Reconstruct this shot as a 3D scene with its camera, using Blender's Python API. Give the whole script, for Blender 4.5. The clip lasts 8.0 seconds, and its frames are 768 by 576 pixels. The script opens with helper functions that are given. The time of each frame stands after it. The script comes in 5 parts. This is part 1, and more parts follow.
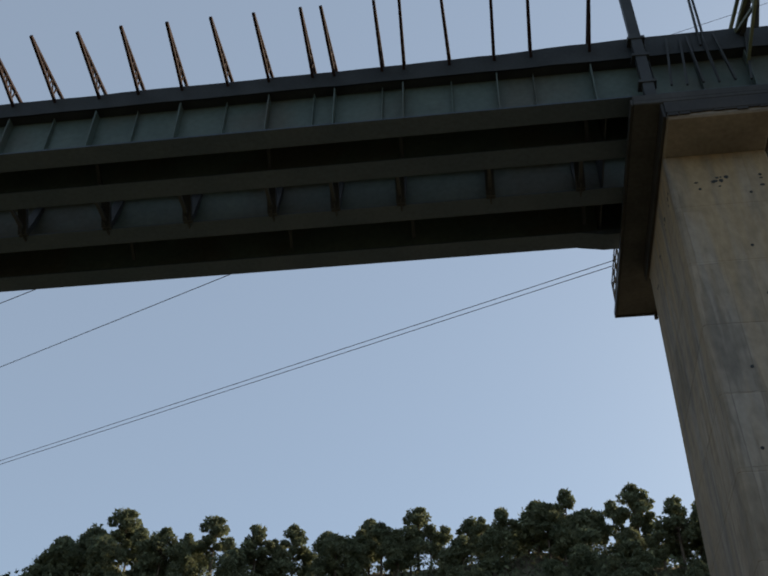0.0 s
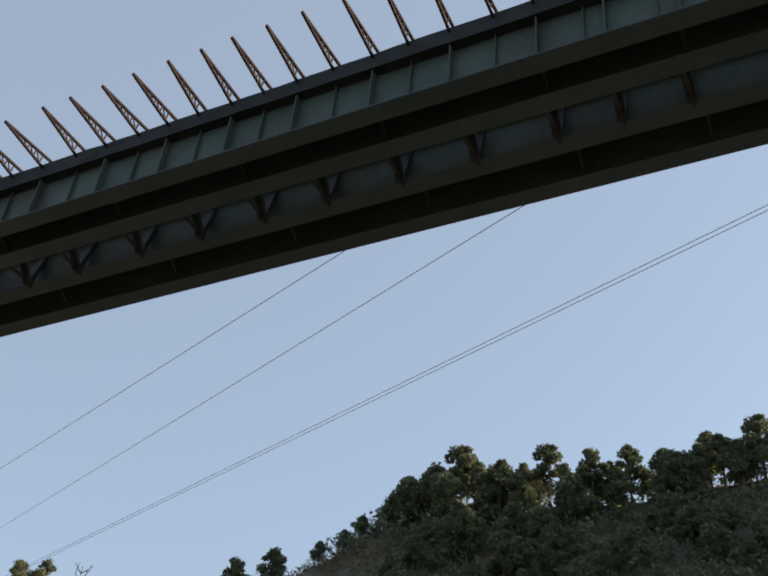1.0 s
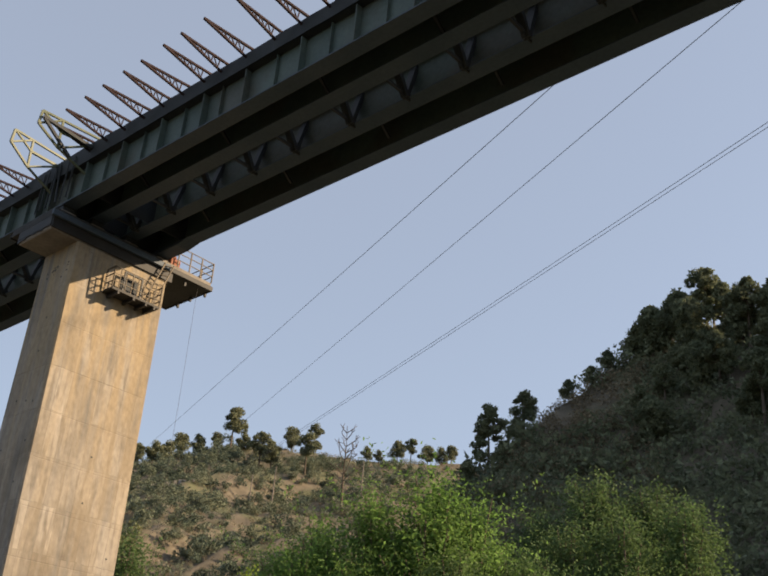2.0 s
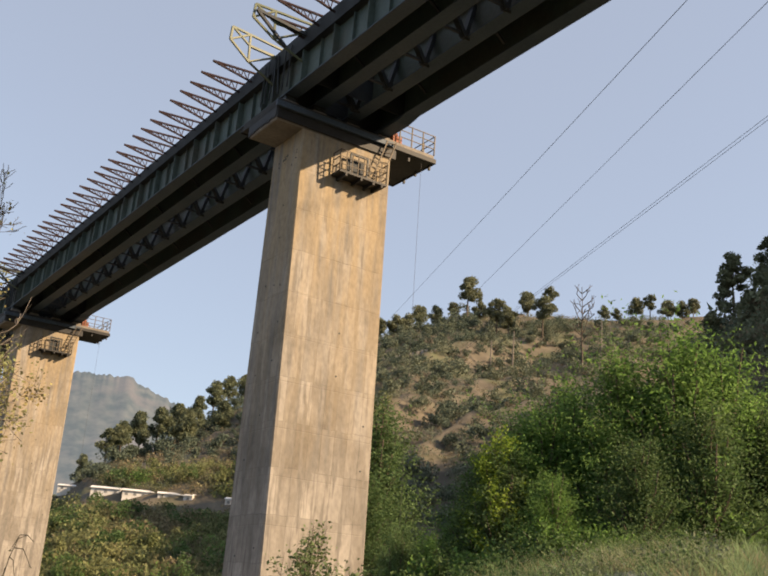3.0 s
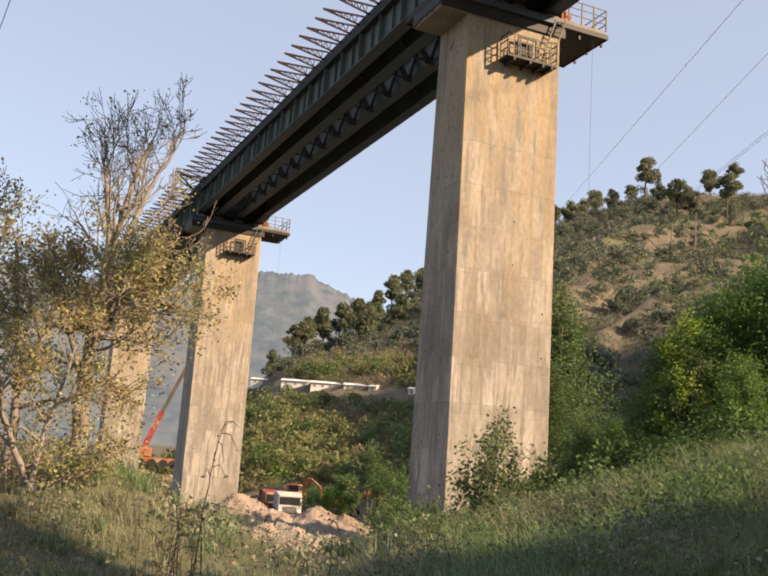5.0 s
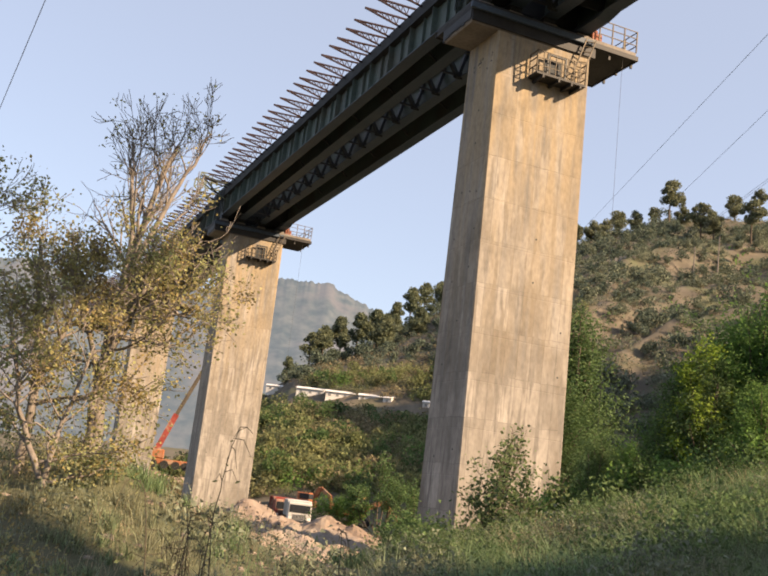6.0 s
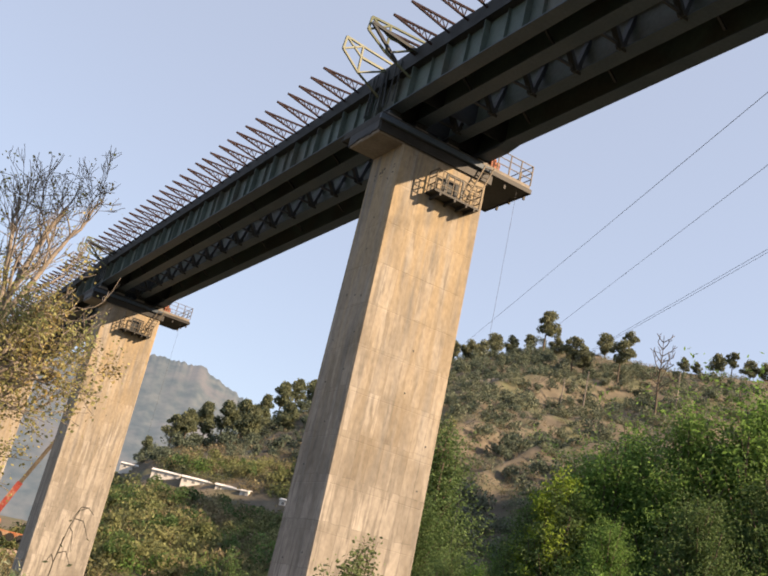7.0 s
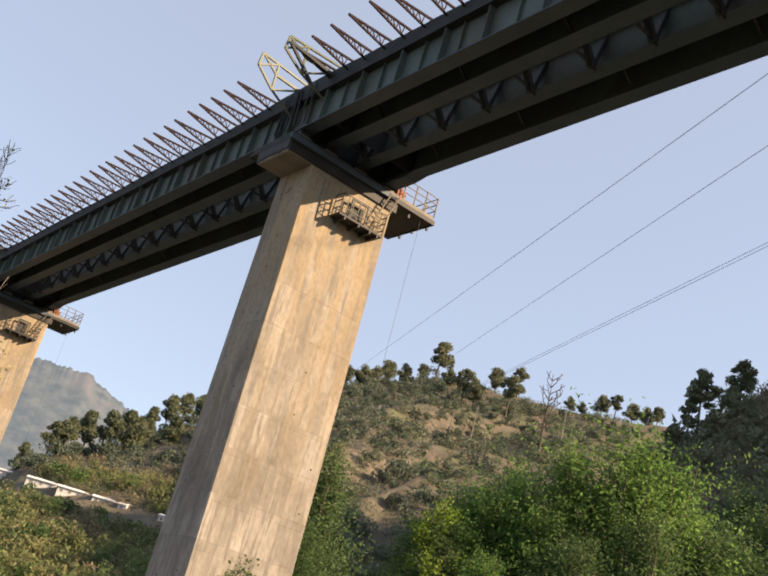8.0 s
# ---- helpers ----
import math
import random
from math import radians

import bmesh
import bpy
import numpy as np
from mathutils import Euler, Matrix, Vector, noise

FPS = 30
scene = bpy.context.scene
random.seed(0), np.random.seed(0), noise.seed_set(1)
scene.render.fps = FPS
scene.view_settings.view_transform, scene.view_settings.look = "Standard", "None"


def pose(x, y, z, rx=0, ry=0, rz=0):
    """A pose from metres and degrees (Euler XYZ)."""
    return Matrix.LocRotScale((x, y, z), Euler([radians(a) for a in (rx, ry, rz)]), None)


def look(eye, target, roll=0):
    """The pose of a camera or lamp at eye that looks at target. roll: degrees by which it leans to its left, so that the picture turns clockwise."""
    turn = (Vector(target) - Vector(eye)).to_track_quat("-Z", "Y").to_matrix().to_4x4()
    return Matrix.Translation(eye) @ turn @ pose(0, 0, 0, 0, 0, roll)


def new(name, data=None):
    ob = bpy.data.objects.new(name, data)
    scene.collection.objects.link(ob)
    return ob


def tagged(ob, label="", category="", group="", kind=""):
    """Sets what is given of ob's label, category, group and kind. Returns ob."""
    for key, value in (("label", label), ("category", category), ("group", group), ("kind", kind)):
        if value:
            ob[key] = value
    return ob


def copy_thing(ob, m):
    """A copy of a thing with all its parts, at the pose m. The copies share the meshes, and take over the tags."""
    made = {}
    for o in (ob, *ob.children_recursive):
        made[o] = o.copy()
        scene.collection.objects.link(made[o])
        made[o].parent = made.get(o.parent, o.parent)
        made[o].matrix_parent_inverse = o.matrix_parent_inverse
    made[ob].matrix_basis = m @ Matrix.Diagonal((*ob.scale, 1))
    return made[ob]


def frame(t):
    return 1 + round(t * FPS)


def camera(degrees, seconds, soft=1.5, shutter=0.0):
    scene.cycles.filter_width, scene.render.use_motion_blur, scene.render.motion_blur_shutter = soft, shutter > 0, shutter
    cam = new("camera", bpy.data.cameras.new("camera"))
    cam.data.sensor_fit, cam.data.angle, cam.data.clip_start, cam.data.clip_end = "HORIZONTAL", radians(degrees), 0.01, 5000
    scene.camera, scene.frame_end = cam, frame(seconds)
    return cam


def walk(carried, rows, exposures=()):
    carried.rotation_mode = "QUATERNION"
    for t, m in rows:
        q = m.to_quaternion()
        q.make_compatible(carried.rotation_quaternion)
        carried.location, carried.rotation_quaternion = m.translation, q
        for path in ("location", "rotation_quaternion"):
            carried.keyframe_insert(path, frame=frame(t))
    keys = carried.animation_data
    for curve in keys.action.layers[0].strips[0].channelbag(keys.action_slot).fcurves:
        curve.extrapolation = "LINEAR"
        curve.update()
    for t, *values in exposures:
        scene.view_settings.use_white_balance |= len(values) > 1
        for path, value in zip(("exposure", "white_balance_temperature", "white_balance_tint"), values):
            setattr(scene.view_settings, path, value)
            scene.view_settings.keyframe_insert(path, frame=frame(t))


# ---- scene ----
# The camera turns about its holder, an arm's length in front of the body.
cam = camera(42.3, 8.0, soft=2.0)
PATH = [
    (0, (-0.035, 0.260, 0.233), (-1.043, 7.668, 6.873), 0.93),
    (0.5, (-0.088, 0.256, 0.222), (-2.595, 7.568, 6.567), 4.11),
    (1, (-0.139, 0.245, 0.209), (-4.092, 7.233, 6.170), 5.65),
    (1.2, (-0.155, 0.241, 0.201), (-4.590, 7.126, 5.939), 5.59),
    (2.3, (-0.236, 0.216, 0.143), (-6.963, 6.382, 4.232), 4.33),
    (2.5, (-0.249, 0.206, 0.135), (-7.359, 6.095, 3.978), 4.52),
    (3, (-0.279, 0.182, 0.110), (-8.233, 5.368, 3.246), 4.30),
    (3.5, (-0.300, 0.160, 0.086), (-8.853, 4.716, 2.552), 3.41),
    (4, (-0.310, 0.146, 0.075), (-9.143, 4.317, 2.211), 2.98),
    (4.5, (-0.314, 0.138, 0.071), (-9.278, 4.078, 2.102), 3.30),
    (5.8, (-0.318, 0.132, 0.066), (-9.384, 3.904, 1.956), 5.87),
    (6, (-0.318, 0.129, 0.072), (-9.385, 3.811, 2.127), 6.84),
    (6.5, (-0.310, 0.133, 0.094), (-9.162, 3.935, 2.777), 10.43),
    (7, (-0.293, 0.156, 0.112), (-8.651, 4.622, 3.306), 13.06),
    (7.5, (-0.283, 0.169, 0.118), (-8.375, 4.988, 3.481), 14.04),
    (8, (-0.271, 0.181, 0.127), (-8.015, 5.358, 3.766), 15.44),
]
EXPOSURES = [(0.0, 0.74, 6500, 1), (1.2, 1.05, 6680, 3), (2.3, 1.0, 7050, 9), (3.5, 1.25, 7180, 10), (4.5, 1.30, 7220, 13), (6.5, 1.36, 7080, 12), (8.0, 1.34, 7080, 11)]
walk(cam, [(t, look(eye, target, roll)) for t, eye, target, roll in PATH], EXPOSURES)

# ---- light: low warm sun ahead to the right, hazy sky ----
SUN_WAY = Vector((0.655, 0.625, 0.472)).normalized()
world = bpy.data.worlds.new("sky")
scene.world = world
world.use_nodes = True
wn, wl = world.node_tree.nodes, world.node_tree.links
sky = wn.new("ShaderNodeTexSky")
sky.sky_type = "NISHITA"
sky.sun_disc = False
sky.sun_elevation = math.asin(SUN_WAY.z)
sky.sun_rotation = math.atan2(SUN_WAY.x, SUN_WAY.y)
sky.altitude, sky.air_density, sky.dust_density, sky.ozone_density = 900.0, 1.0, 2.0, 1.5
haze = wn.new("ShaderNodeMix")
haze.data_type = "RGBA"
haze.inputs[0].default_value = 0.62
haze.inputs[7].default_value = (1.85, 2.04, 2.56, 1)  # pale valley haze over the whole sky
wl.new(sky.outputs["Color"], haze.inputs[6])
wn["Background"].inputs["Strength"].default_value = 0.125
wl.new(haze.outputs[2], wn["Background"].inputs["Color"])
sun = new("sun", bpy.data.lights.new("sun", "SUN"))
sun.data.energy, sun.data.angle, sun.data.color = 5.0, radians(0.6), (1.0, 0.76, 0.53)
sun.matrix_world = look(SUN_WAY * 300, (0, 0, 0))

# ---- materials ----


def mat(name, a, b, scale=1.0, rough=0.85, metal=0.0, bump=0.0, fine=12.0, stretch=(1, 1, 1), third=None, third_scale=0.2, vary=0.0, island=0.0, through_light=None, panels=None):
    """Two colours mixed by noise at two scales, a third in patches; bump from the fine noise."""
    m = bpy.data.materials.new(name)
    m.use_nodes = True
    n, l = m.node_tree.nodes, m.node_tree.links
    bsdf = n["Principled BSDF"]
    bsdf.inputs["Roughness"].default_value, bsdf.inputs["Metallic"].default_value = rough, metal
    bsdf.inputs["Specular IOR Level"].default_value = 0.25
    where = n.new("ShaderNodeNewGeometry")
    squash = n.new("ShaderNodeMapping")
    squash.inputs["Scale"].default_value = stretch
    l.new(where.outputs["Position"], squash.inputs["Vector"])

    def noise_at(size, detail=5.0):
        tex = n.new("ShaderNodeTexNoise")
        tex.inputs["Scale"].default_value, tex.inputs["Detail"].default_value = size, detail
        l.new(squash.outputs["Vector"], tex.inputs["Vector"])
        return tex.outputs["Fac"]

    def ramp(fac, lo, hi):
        r = n.new("ShaderNodeMapRange")
        r.inputs["From Min"].default_value, r.inputs["From Max"].default_value = lo, hi
        l.new(fac, r.inputs["Value"])
        return r.outputs["Result"]

    def mix(fac, x, y):
        node = n.new("ShaderNodeMix")
        node.data_type = "RGBA"
        l.new(fac, node.inputs[0])
        for socket, value in ((node.inputs[6], x), (node.inputs[7], y)):
            if isinstance(value, tuple):
                socket.default_value = (*value, 1)
            else:
                l.new(value, socket)
        return node.outputs[2]

    colour = mix(ramp(noise_at(scale), 0.35, 0.65), a, b)
    if third:
        colour = mix(ramp(noise_at(third_scale, 3.0), 0.5, 0.62), colour, third)
    if panels:
        # formwork panels: each takes its own tone, thin dark joints between
        apart = n.new("ShaderNodeSeparateXYZ")
        l.new(where.outputs["Position"], apart.inputs[0])
        flat = n.new("ShaderNodeMath")
        l.new(apart.outputs["X"], flat.inputs[0]), l.new(apart.outputs["Y"], flat.inputs[1])
        face = n.new("ShaderNodeCombineXYZ")
        l.new(flat.outputs[0], face.inputs["X"]), l.new(apart.outputs["Z"], face.inputs["Y"])
        wobble = n.new("ShaderNodeVectorMath")
        wobble.operation = "MULTIPLY_ADD"
        bend = n.new("ShaderNodeTexNoise")
        bend.inputs["Scale"].default_value = 1.3
        l.new(where.outputs["Position"], bend.inputs["Vector"])
        l.new(bend.outputs["Color"], wobble.inputs[0])
        wobble.inputs[1].default_value = (0.07, 0.22, 0.0)
        l.new(face.outputs[0], wobble.inputs[2])
        brick = n.new("ShaderNodeTexBrick")
        brick.offset = 0.0
        l.new(wobble.outputs[0], brick.inputs["Vector"])
        for key, v in (("Color1", 0.80), ("Color2", 1.10), ("Mortar", 0.66)):
            brick.inputs[key].default_value = (v, v * (0.985 if key == "Color1" else 1.0), v * (0.96 if key == "Color1" else 1.0), 1)
        for key, v in (("Scale", 1.0), ("Mortar Size", 0.018), ("Mortar Smooth", 0.6), ("Bias", 0.0), ("Brick Width", panels[0]), ("Row Height", panels[1])):
            brick.inputs[key].default_value = v
        times_ = n.new("ShaderNodeMix")
        times_.data_type, times_.blend_type = "RGBA", "MULTIPLY"
        times_.inputs[0].default_value = 1.0
        l.new(colour, times_.inputs[6]), l.new(brick.outputs["Color"], times_.inputs[7])
        streak_map = n.new("ShaderNodeMapping")
        streak_map.inputs["Scale"].default_value = (4.2, 4.2, 0.42)
        l.new(where.outputs["Position"], streak_map.inputs["Vector"])
        streak = n.new("ShaderNodeTexNoise")
        streak.inputs["Scale"].default_value, streak.inputs["Detail"].default_value = 1.0, 5.0
        l.new(streak_map.outputs["Vector"], streak.inputs["Vector"])
        colour = mix(ramp(streak.outputs["Fac"], 0.50, 0.60), times_.outputs[2], tuple(0.74 * v for v in a))
        # ochre rust wash that has run down from the cap
        run_map = n.new("ShaderNodeMapping")
        run_map.inputs["Scale"].default_value = (2.2, 2.2, 0.2)
        l.new(where.outputs["Position"], run_map.inputs["Vector"])
        run = n.new("ShaderNodeTexNoise")
        run.inputs["Scale"].default_value, run.inputs["Detail"].default_value = 1.0, 6.0
        l.new(run_map.outputs["Vector"], run.inputs["Vector"])
        reach_down = n.new("ShaderNodeMath")
        reach_down.operation = "MULTIPLY"
        l.new(ramp(run.outputs["Fac"], 0.35, 0.60), reach_down.inputs[0]), l.new(ramp(apart.outputs["Z"], 4.0, 19.0), reach_down.inputs[1])
        colour = mix(reach_down.outputs[0], colour, (0.285, 0.226, 0.146))
    grain = noise_at(fine * scale, 6.0)
    tone = n.new("ShaderNodeHueSaturation")
    l.new(colour, tone.inputs["Color"])
    value = ramp(grain, 0.2, 0.8)
    scaled = n.new("ShaderNodeMapRange")
    scaled.inputs["To Min"].default_value, scaled.inputs["To Max"].default_value = 0.8, 1.2
    l.new(value, scaled.inputs["Value"])
    out = scaled.outputs["Result"]
    for source, amount in (("info", vary), ("island", island)):
        if amount:
            node = n.new("ShaderNodeObjectInfo") if source == "info" else where
            r = n.new("ShaderNodeMapRange")
            r.inputs["To Min"].default_value, r.inputs["To Max"].default_value = 1 - amount, 1 + amount
            l.new(node.outputs["Random" if source == "info" else "Random Per Island"], r.inputs["Value"])
            times = n.new("ShaderNodeMath")
            times.operation = "MULTIPLY"
            l.new(out, times.inputs[0]), l.new(r.outputs["Result"], times.inputs[1])
            out = times.outputs[0]
    l.new(out, tone.inputs["Value"])
    l.new(tone.outputs["Color"], bsdf.inputs["Base Color"])
    if bump:
        b_node = n.new("ShaderNodeBump")
        b_node.inputs["Strength"].default_value, b_node.inputs["Distance"].default_value = bump, 0.03
        l.new(grain, b_node.inputs["Height"])
        l.new(b_node.outputs["Normal"], bsdf.inputs["Normal"])
    if through_light:
        glow = n.new("ShaderNodeBsdfTranslucent")
        l.new(tone.outputs["Color"], glow.inputs["Color"])
        both = n.new("ShaderNodeMixShader")
        both.inputs[0].default_value = through_light
        l.new(bsdf.outputs[0], both.inputs[1]), l.new(glow.outputs[0], both.inputs[2])
        l.new(both.outputs[0], n["Material Output"].inputs["Surface"])
    return m


CONCRETE = mat("pier concrete", (0.225, 0.208, 0.184), (0.30, 0.278, 0.247), 0.7, 0.9, bump=0.35, fine=9, stretch=(1, 1, 0.55), third=(0.18, 0.163, 0.14), third_scale=0.45, panels=(0.62, 1.85))
CONCRETE_CAP = mat("cap concrete", (0.16, 0.145, 0.126), (0.22, 0.2, 0.175), 0.8, 0.9, bump=0.3, fine=9)
# slab concrete with the shade beneath the girders put into its colour
SHADED_SLAB = mat("shade-darkened slab concrete", (0.040, 0.043, 0.046), (0.062, 0.064, 0.066), 0.7, 0.95, bump=0.2)
STEEL_GREEN = mat("green girder paint", (0.060, 0.088, 0.084), (0.084, 0.116, 0.108), 0.5, 0.5, bump=0.1, third=(0.070, 0.080, 0.070), third_scale=0.3)
STEEL_FLANGE = mat("dusty flange paint", (0.044, 0.066, 0.094), (0.058, 0.080, 0.108), 0.6, 0.6, bump=0.1)
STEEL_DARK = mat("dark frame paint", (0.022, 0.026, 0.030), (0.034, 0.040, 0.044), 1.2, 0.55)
SHUTTER = mat("dark shuttering", (0.020, 0.025, 0.029), (0.034, 0.040, 0.045), 1.1, 0.7, bump=0.2)
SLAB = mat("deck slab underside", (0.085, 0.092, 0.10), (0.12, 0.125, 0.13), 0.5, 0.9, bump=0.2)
PRIMER = mat("red oxide bracket", (0.022, 0.014, 0.016), (0.034, 0.021, 0.022), 2.0, 0.95)
YELLOW = mat("yellow green frame paint", (0.085, 0.105, 0.065), (0.125, 0.14, 0.09), 1.5, 0.5)
RAIL = mat("rusted rail", (0.060, 0.050, 0.038), (0.11, 0.09, 0.065), 2.0, 0.6, metal=0.2)
# dark paint, made darker still for the deck's shadow on the cap edges
PLATFORM_STEEL = mat("shade-dark platform edge paint", (0.020, 0.021, 0.022), (0.034, 0.033, 0.032), 1.0, 0.6)
RUST = mat("rusty red paint", (0.22, 0.085, 0.055), (0.30, 0.13, 0.085), 3.0, 0.8)
ROPE = mat("cable", (0.03, 0.03, 0.033), (0.05, 0.05, 0.055), 3.0, 0.5)

# ---- helpers for meshes ----


def finish(name, bm, material, parent=None, label=""):
    me = bpy.data.meshes.new(name)
    bm.to_mesh(me)
    bm.free()
    me.materials.append(material)
    ob = new(name, me)
    if parent:
        ob.parent = parent
    if label:
        ob["label"] = label
    return ob


def part(name, bm, material, parent, label=""):
    return finish(name, bm, material, parent, label)


def again(name, source, parent, x=0.0, y=0.0, z=0.0, m=None):
    """Another piece on the same mesh."""
    ob = new(name, source.data)
    ob.parent = parent
    ob.matrix_basis = m if m else Matrix.Translation((x, y, z))
    if "label" in source:
        ob["label"] = source["label"]
    return ob


def thing(name, label, category, group="", kind="", at=(0, 0, 0)):
    ob = new(name)
    ob.empty_display_size = 0.2
    ob.location = at
    return tagged(ob, label, category, group, kind)


def box(bm, x0, x1, y0, y1, z0, z1, bevel=0.0):
    made = bmesh.ops.create_cube(bm, size=1.0, matrix=Matrix.Translation(((x0 + x1) / 2, (y0 + y1) / 2, (z0 + z1) / 2)) @ Matrix.Diagonal((x1 - x0, y1 - y0, z1 - z0, 1)))
    if bevel:
        edges = list({e for v in made["verts"] for e in v.link_edges})
        bmesh.ops.bevel(bm, geom=edges, offset=bevel, segments=1, affect="EDGES")
    return bm


def bar(bm, a, b, w, h=None):
    """A straight bar of rectangular section between two points."""
    a, b = Vector(a), Vector(b)
    h = h or w
    way = (b - a).normalized()
    side = way.cross(Vector((0, 0, 1)))
    side = Vector((1, 0, 0)) if side.length < 1e-3 else side.normalized()
    up = side.cross(way)
    v = [bm.verts.new(p + side * sx * w / 2 + up * sy * h / 2) for p in (a, b) for sx, sy in ((-1, -1), (1, -1), (1, 1), (-1, 1))]
    for f in ((0, 1, 2, 3), (7, 6, 5, 4), (0, 4, 5, 1), (1, 5, 6, 2), (2, 6, 7, 3), (3, 7, 4, 0)):
        bm.faces.new([v[i] for i in f])
    return bm


def prism(bm, outline, x0, x1):
    """An outline in (y, z), drawn out along x."""
    near = [bm.verts.new((x0, y, z)) for y, z in outline]
    far = [bm.verts.new((x1, y, z)) for y, z in outline]
    bm.faces.new(near[::-1]), bm.faces.new(far)
    k = len(outline)
    for i in range(k):
        bm.faces.new((near[i], near[(i + 1) % k], far[(i + 1) % k], far[i]))
    bmesh.ops.recalc_face_normals(bm, faces=bm.faces)
    return bm


# ---- ground ----
def near_line(x, y, ax, ay, bx, by):
    t = np.clip(((x - ax) * (bx - ax) + (y - ay) * (by - ay)) / ((bx - ax) ** 2 + (by - ay) ** 2), 0, 1)
    return np.hypot(x - ax - t * (bx - ax), y - ay - t * (by - ay)), t


def polar(az, d, el):
    """A place by degrees left of ahead, metres, and degrees of height seen from the holder."""
    return (-d * math.sin(radians(az)), d * math.cos(radians(az)), d * math.tan(radians(el)))


RIDGES = {  # crest points as (degrees to the left, metres, degrees up), and where the foot of the slope lies
    "wooded": ([(-75, 200, 9), (-40, 185, 11), (-24, 172, 16), (-14, 164, 24.0), (-3, 162, 25.4), (5, 162, 25.0), (17, 166, 24.8), (27, 182, 23.8), (31, 172, 21.8), (34.3, 162, 19.8), (37, 152, 17.2), (40, 142, 13.0), (44, 128, 6.0), (48, 120, 0.5), (54, 120, -1.5)], 58.0),
    "terraced": ([(10, 440, 12), (25, 440, 16.5), (37, 430, 17.1), (45, 415, 17.1), (52, 395, 17.0), (57, 365, 15.4), (61, 340, 13.0), (65, 315, 10.4), (69, 290, 8.6), (72.5, 268, 6.6), (75, 255, 3.4), (78, 245, 0.0), (84, 240, -0.6)], 112.0),
}


def height(x, y):
    x, y = np.asarray(x, float), np.asarray(y, float)
    d = np.hypot(x, y)
    az = np.degrees(np.arctan2(-x, y))
    z = -1.75 - 0.9 * np.clip((-x - 6) / 30, 0, 1)
    # grassy bank that rises beside the second pier
    away, t = near_line(x, y, -13, 17, 6, 15)
    z = z + 3.0 * np.exp(-((away / 9.0) ** 2)) + 3.8 * np.clip((y + 0.35 * x - 16) / 22, 0, 1) * np.clip((x + 34) / 12, 0, 1)
    # grassy hump at the head of the bank
    away, t = near_line(x, y, -15.5, 15.5, -10.5, 18.0)
    z = z + 0.45 * np.exp(-((away / 3.0) ** 2))
    # low rise under the trees beside the path
    away, t = near_line(x, y, -20.5, 2.6, -24, -3)
    z = z + 2.1 * np.exp(-((away / 3.4) ** 2))
    # the dug-out floor of the works
    away, t = near_line(x, y, -92, 46, -104, 30)
    z = z - 1.9 * np.exp(-((away / 15.0) ** 2))
    lift = np.zeros(x.shape)
    for points, foot in RIDGES.values():
        bearings, far, up = zip(*points)
        crest = np.interp(az, bearings, far)
        top = np.maximum(crest * np.tan(np.radians(np.interp(az, bearings, up, -5, -5))) + 2.0, 0)
        rise = np.clip((d - foot) / (crest - foot), 0, 1)
        fall = np.clip(1 - (d - crest) / (0.9 * crest), 0, 1)
        lift = np.maximum(lift, top * np.where(d < crest, rise ** (1.5 if foot < 100 else 1.12), fall**1.3))
    z = z + lift
    # beyond, the land rises to hills all round
    return z + 60 * np.clip((d - 620) / 900, 0, 1) * (0.6 + 0.4 * np.sin(3 * np.arctan2(y, x)))


def lumps(x, y, size, seed):
    return np.array([noise.noise((a * size, b * size, seed)) for a, b in zip(np.ravel(x), np.ravel(y))]).reshape(np.shape(x))


def rough(x, y):
    """Lumps and terraces on the plain height."""
    x, y = np.asarray(x, float), np.asarray(y, float)
    d = np.hypot(x, y)
    far = np.clip((d - 60) / 150, 0, 1)
    z = height(x, y) + 0.16 * lumps(x, y, 0.35, 0) * np.clip(d / 6, 0, 1) + (0.5 + 3 * far) * lumps(x, y, 0.035, 3) * np.clip(d / 30, 0, 1)
    z = z + 1.6 * far * lumps(x, y, 0.12, 7)
    # spurs and gullies that run down the face of the terraced hill
    az = np.degrees(np.arctan2(-x, y))
    crest = np.interp(az, [p[0] for p in RIDGES["terraced"][0]], [p[1] for p in RIDGES["terraced"][0]])
    rise = np.clip((d - 112) / (crest - 112), 0, 1)
    z = z + 6.5 * 4 * rise * (1 - rise) * (1 - 2.4 * np.abs(lumps(az * 0.17 + 0.02 * d, d * 0.009, 1.0, 5))) * np.clip((az - 36) / 6, 0, 1) * np.clip((64 - az) / 6, 0, 1)
    k = z / 3.2
    stepped = 3.2 * (np.floor(k) + np.clip((k - np.floor(k) - 0.35) / 0.4, 0, 1)) * 0.75 + z * 0.25
    return np.where(d > 220, stepped, z)


def ground_at(x, y):
    return float(rough(np.array([x]), np.array([y]))[0])


def sheet(name, verts, faces, material, smooth=True):
    me = bpy.data.meshes.new(name)
    me.from_pydata(verts.tolist() if hasattr(verts, "tolist") else verts, [], faces.tolist() if hasattr(faces, "tolist") else faces)
    me.materials.append(material)
    if smooth:
        me.polygons.foreach_set("use_smooth", np.ones(len(me.polygons), bool))
    me.update()
    return me


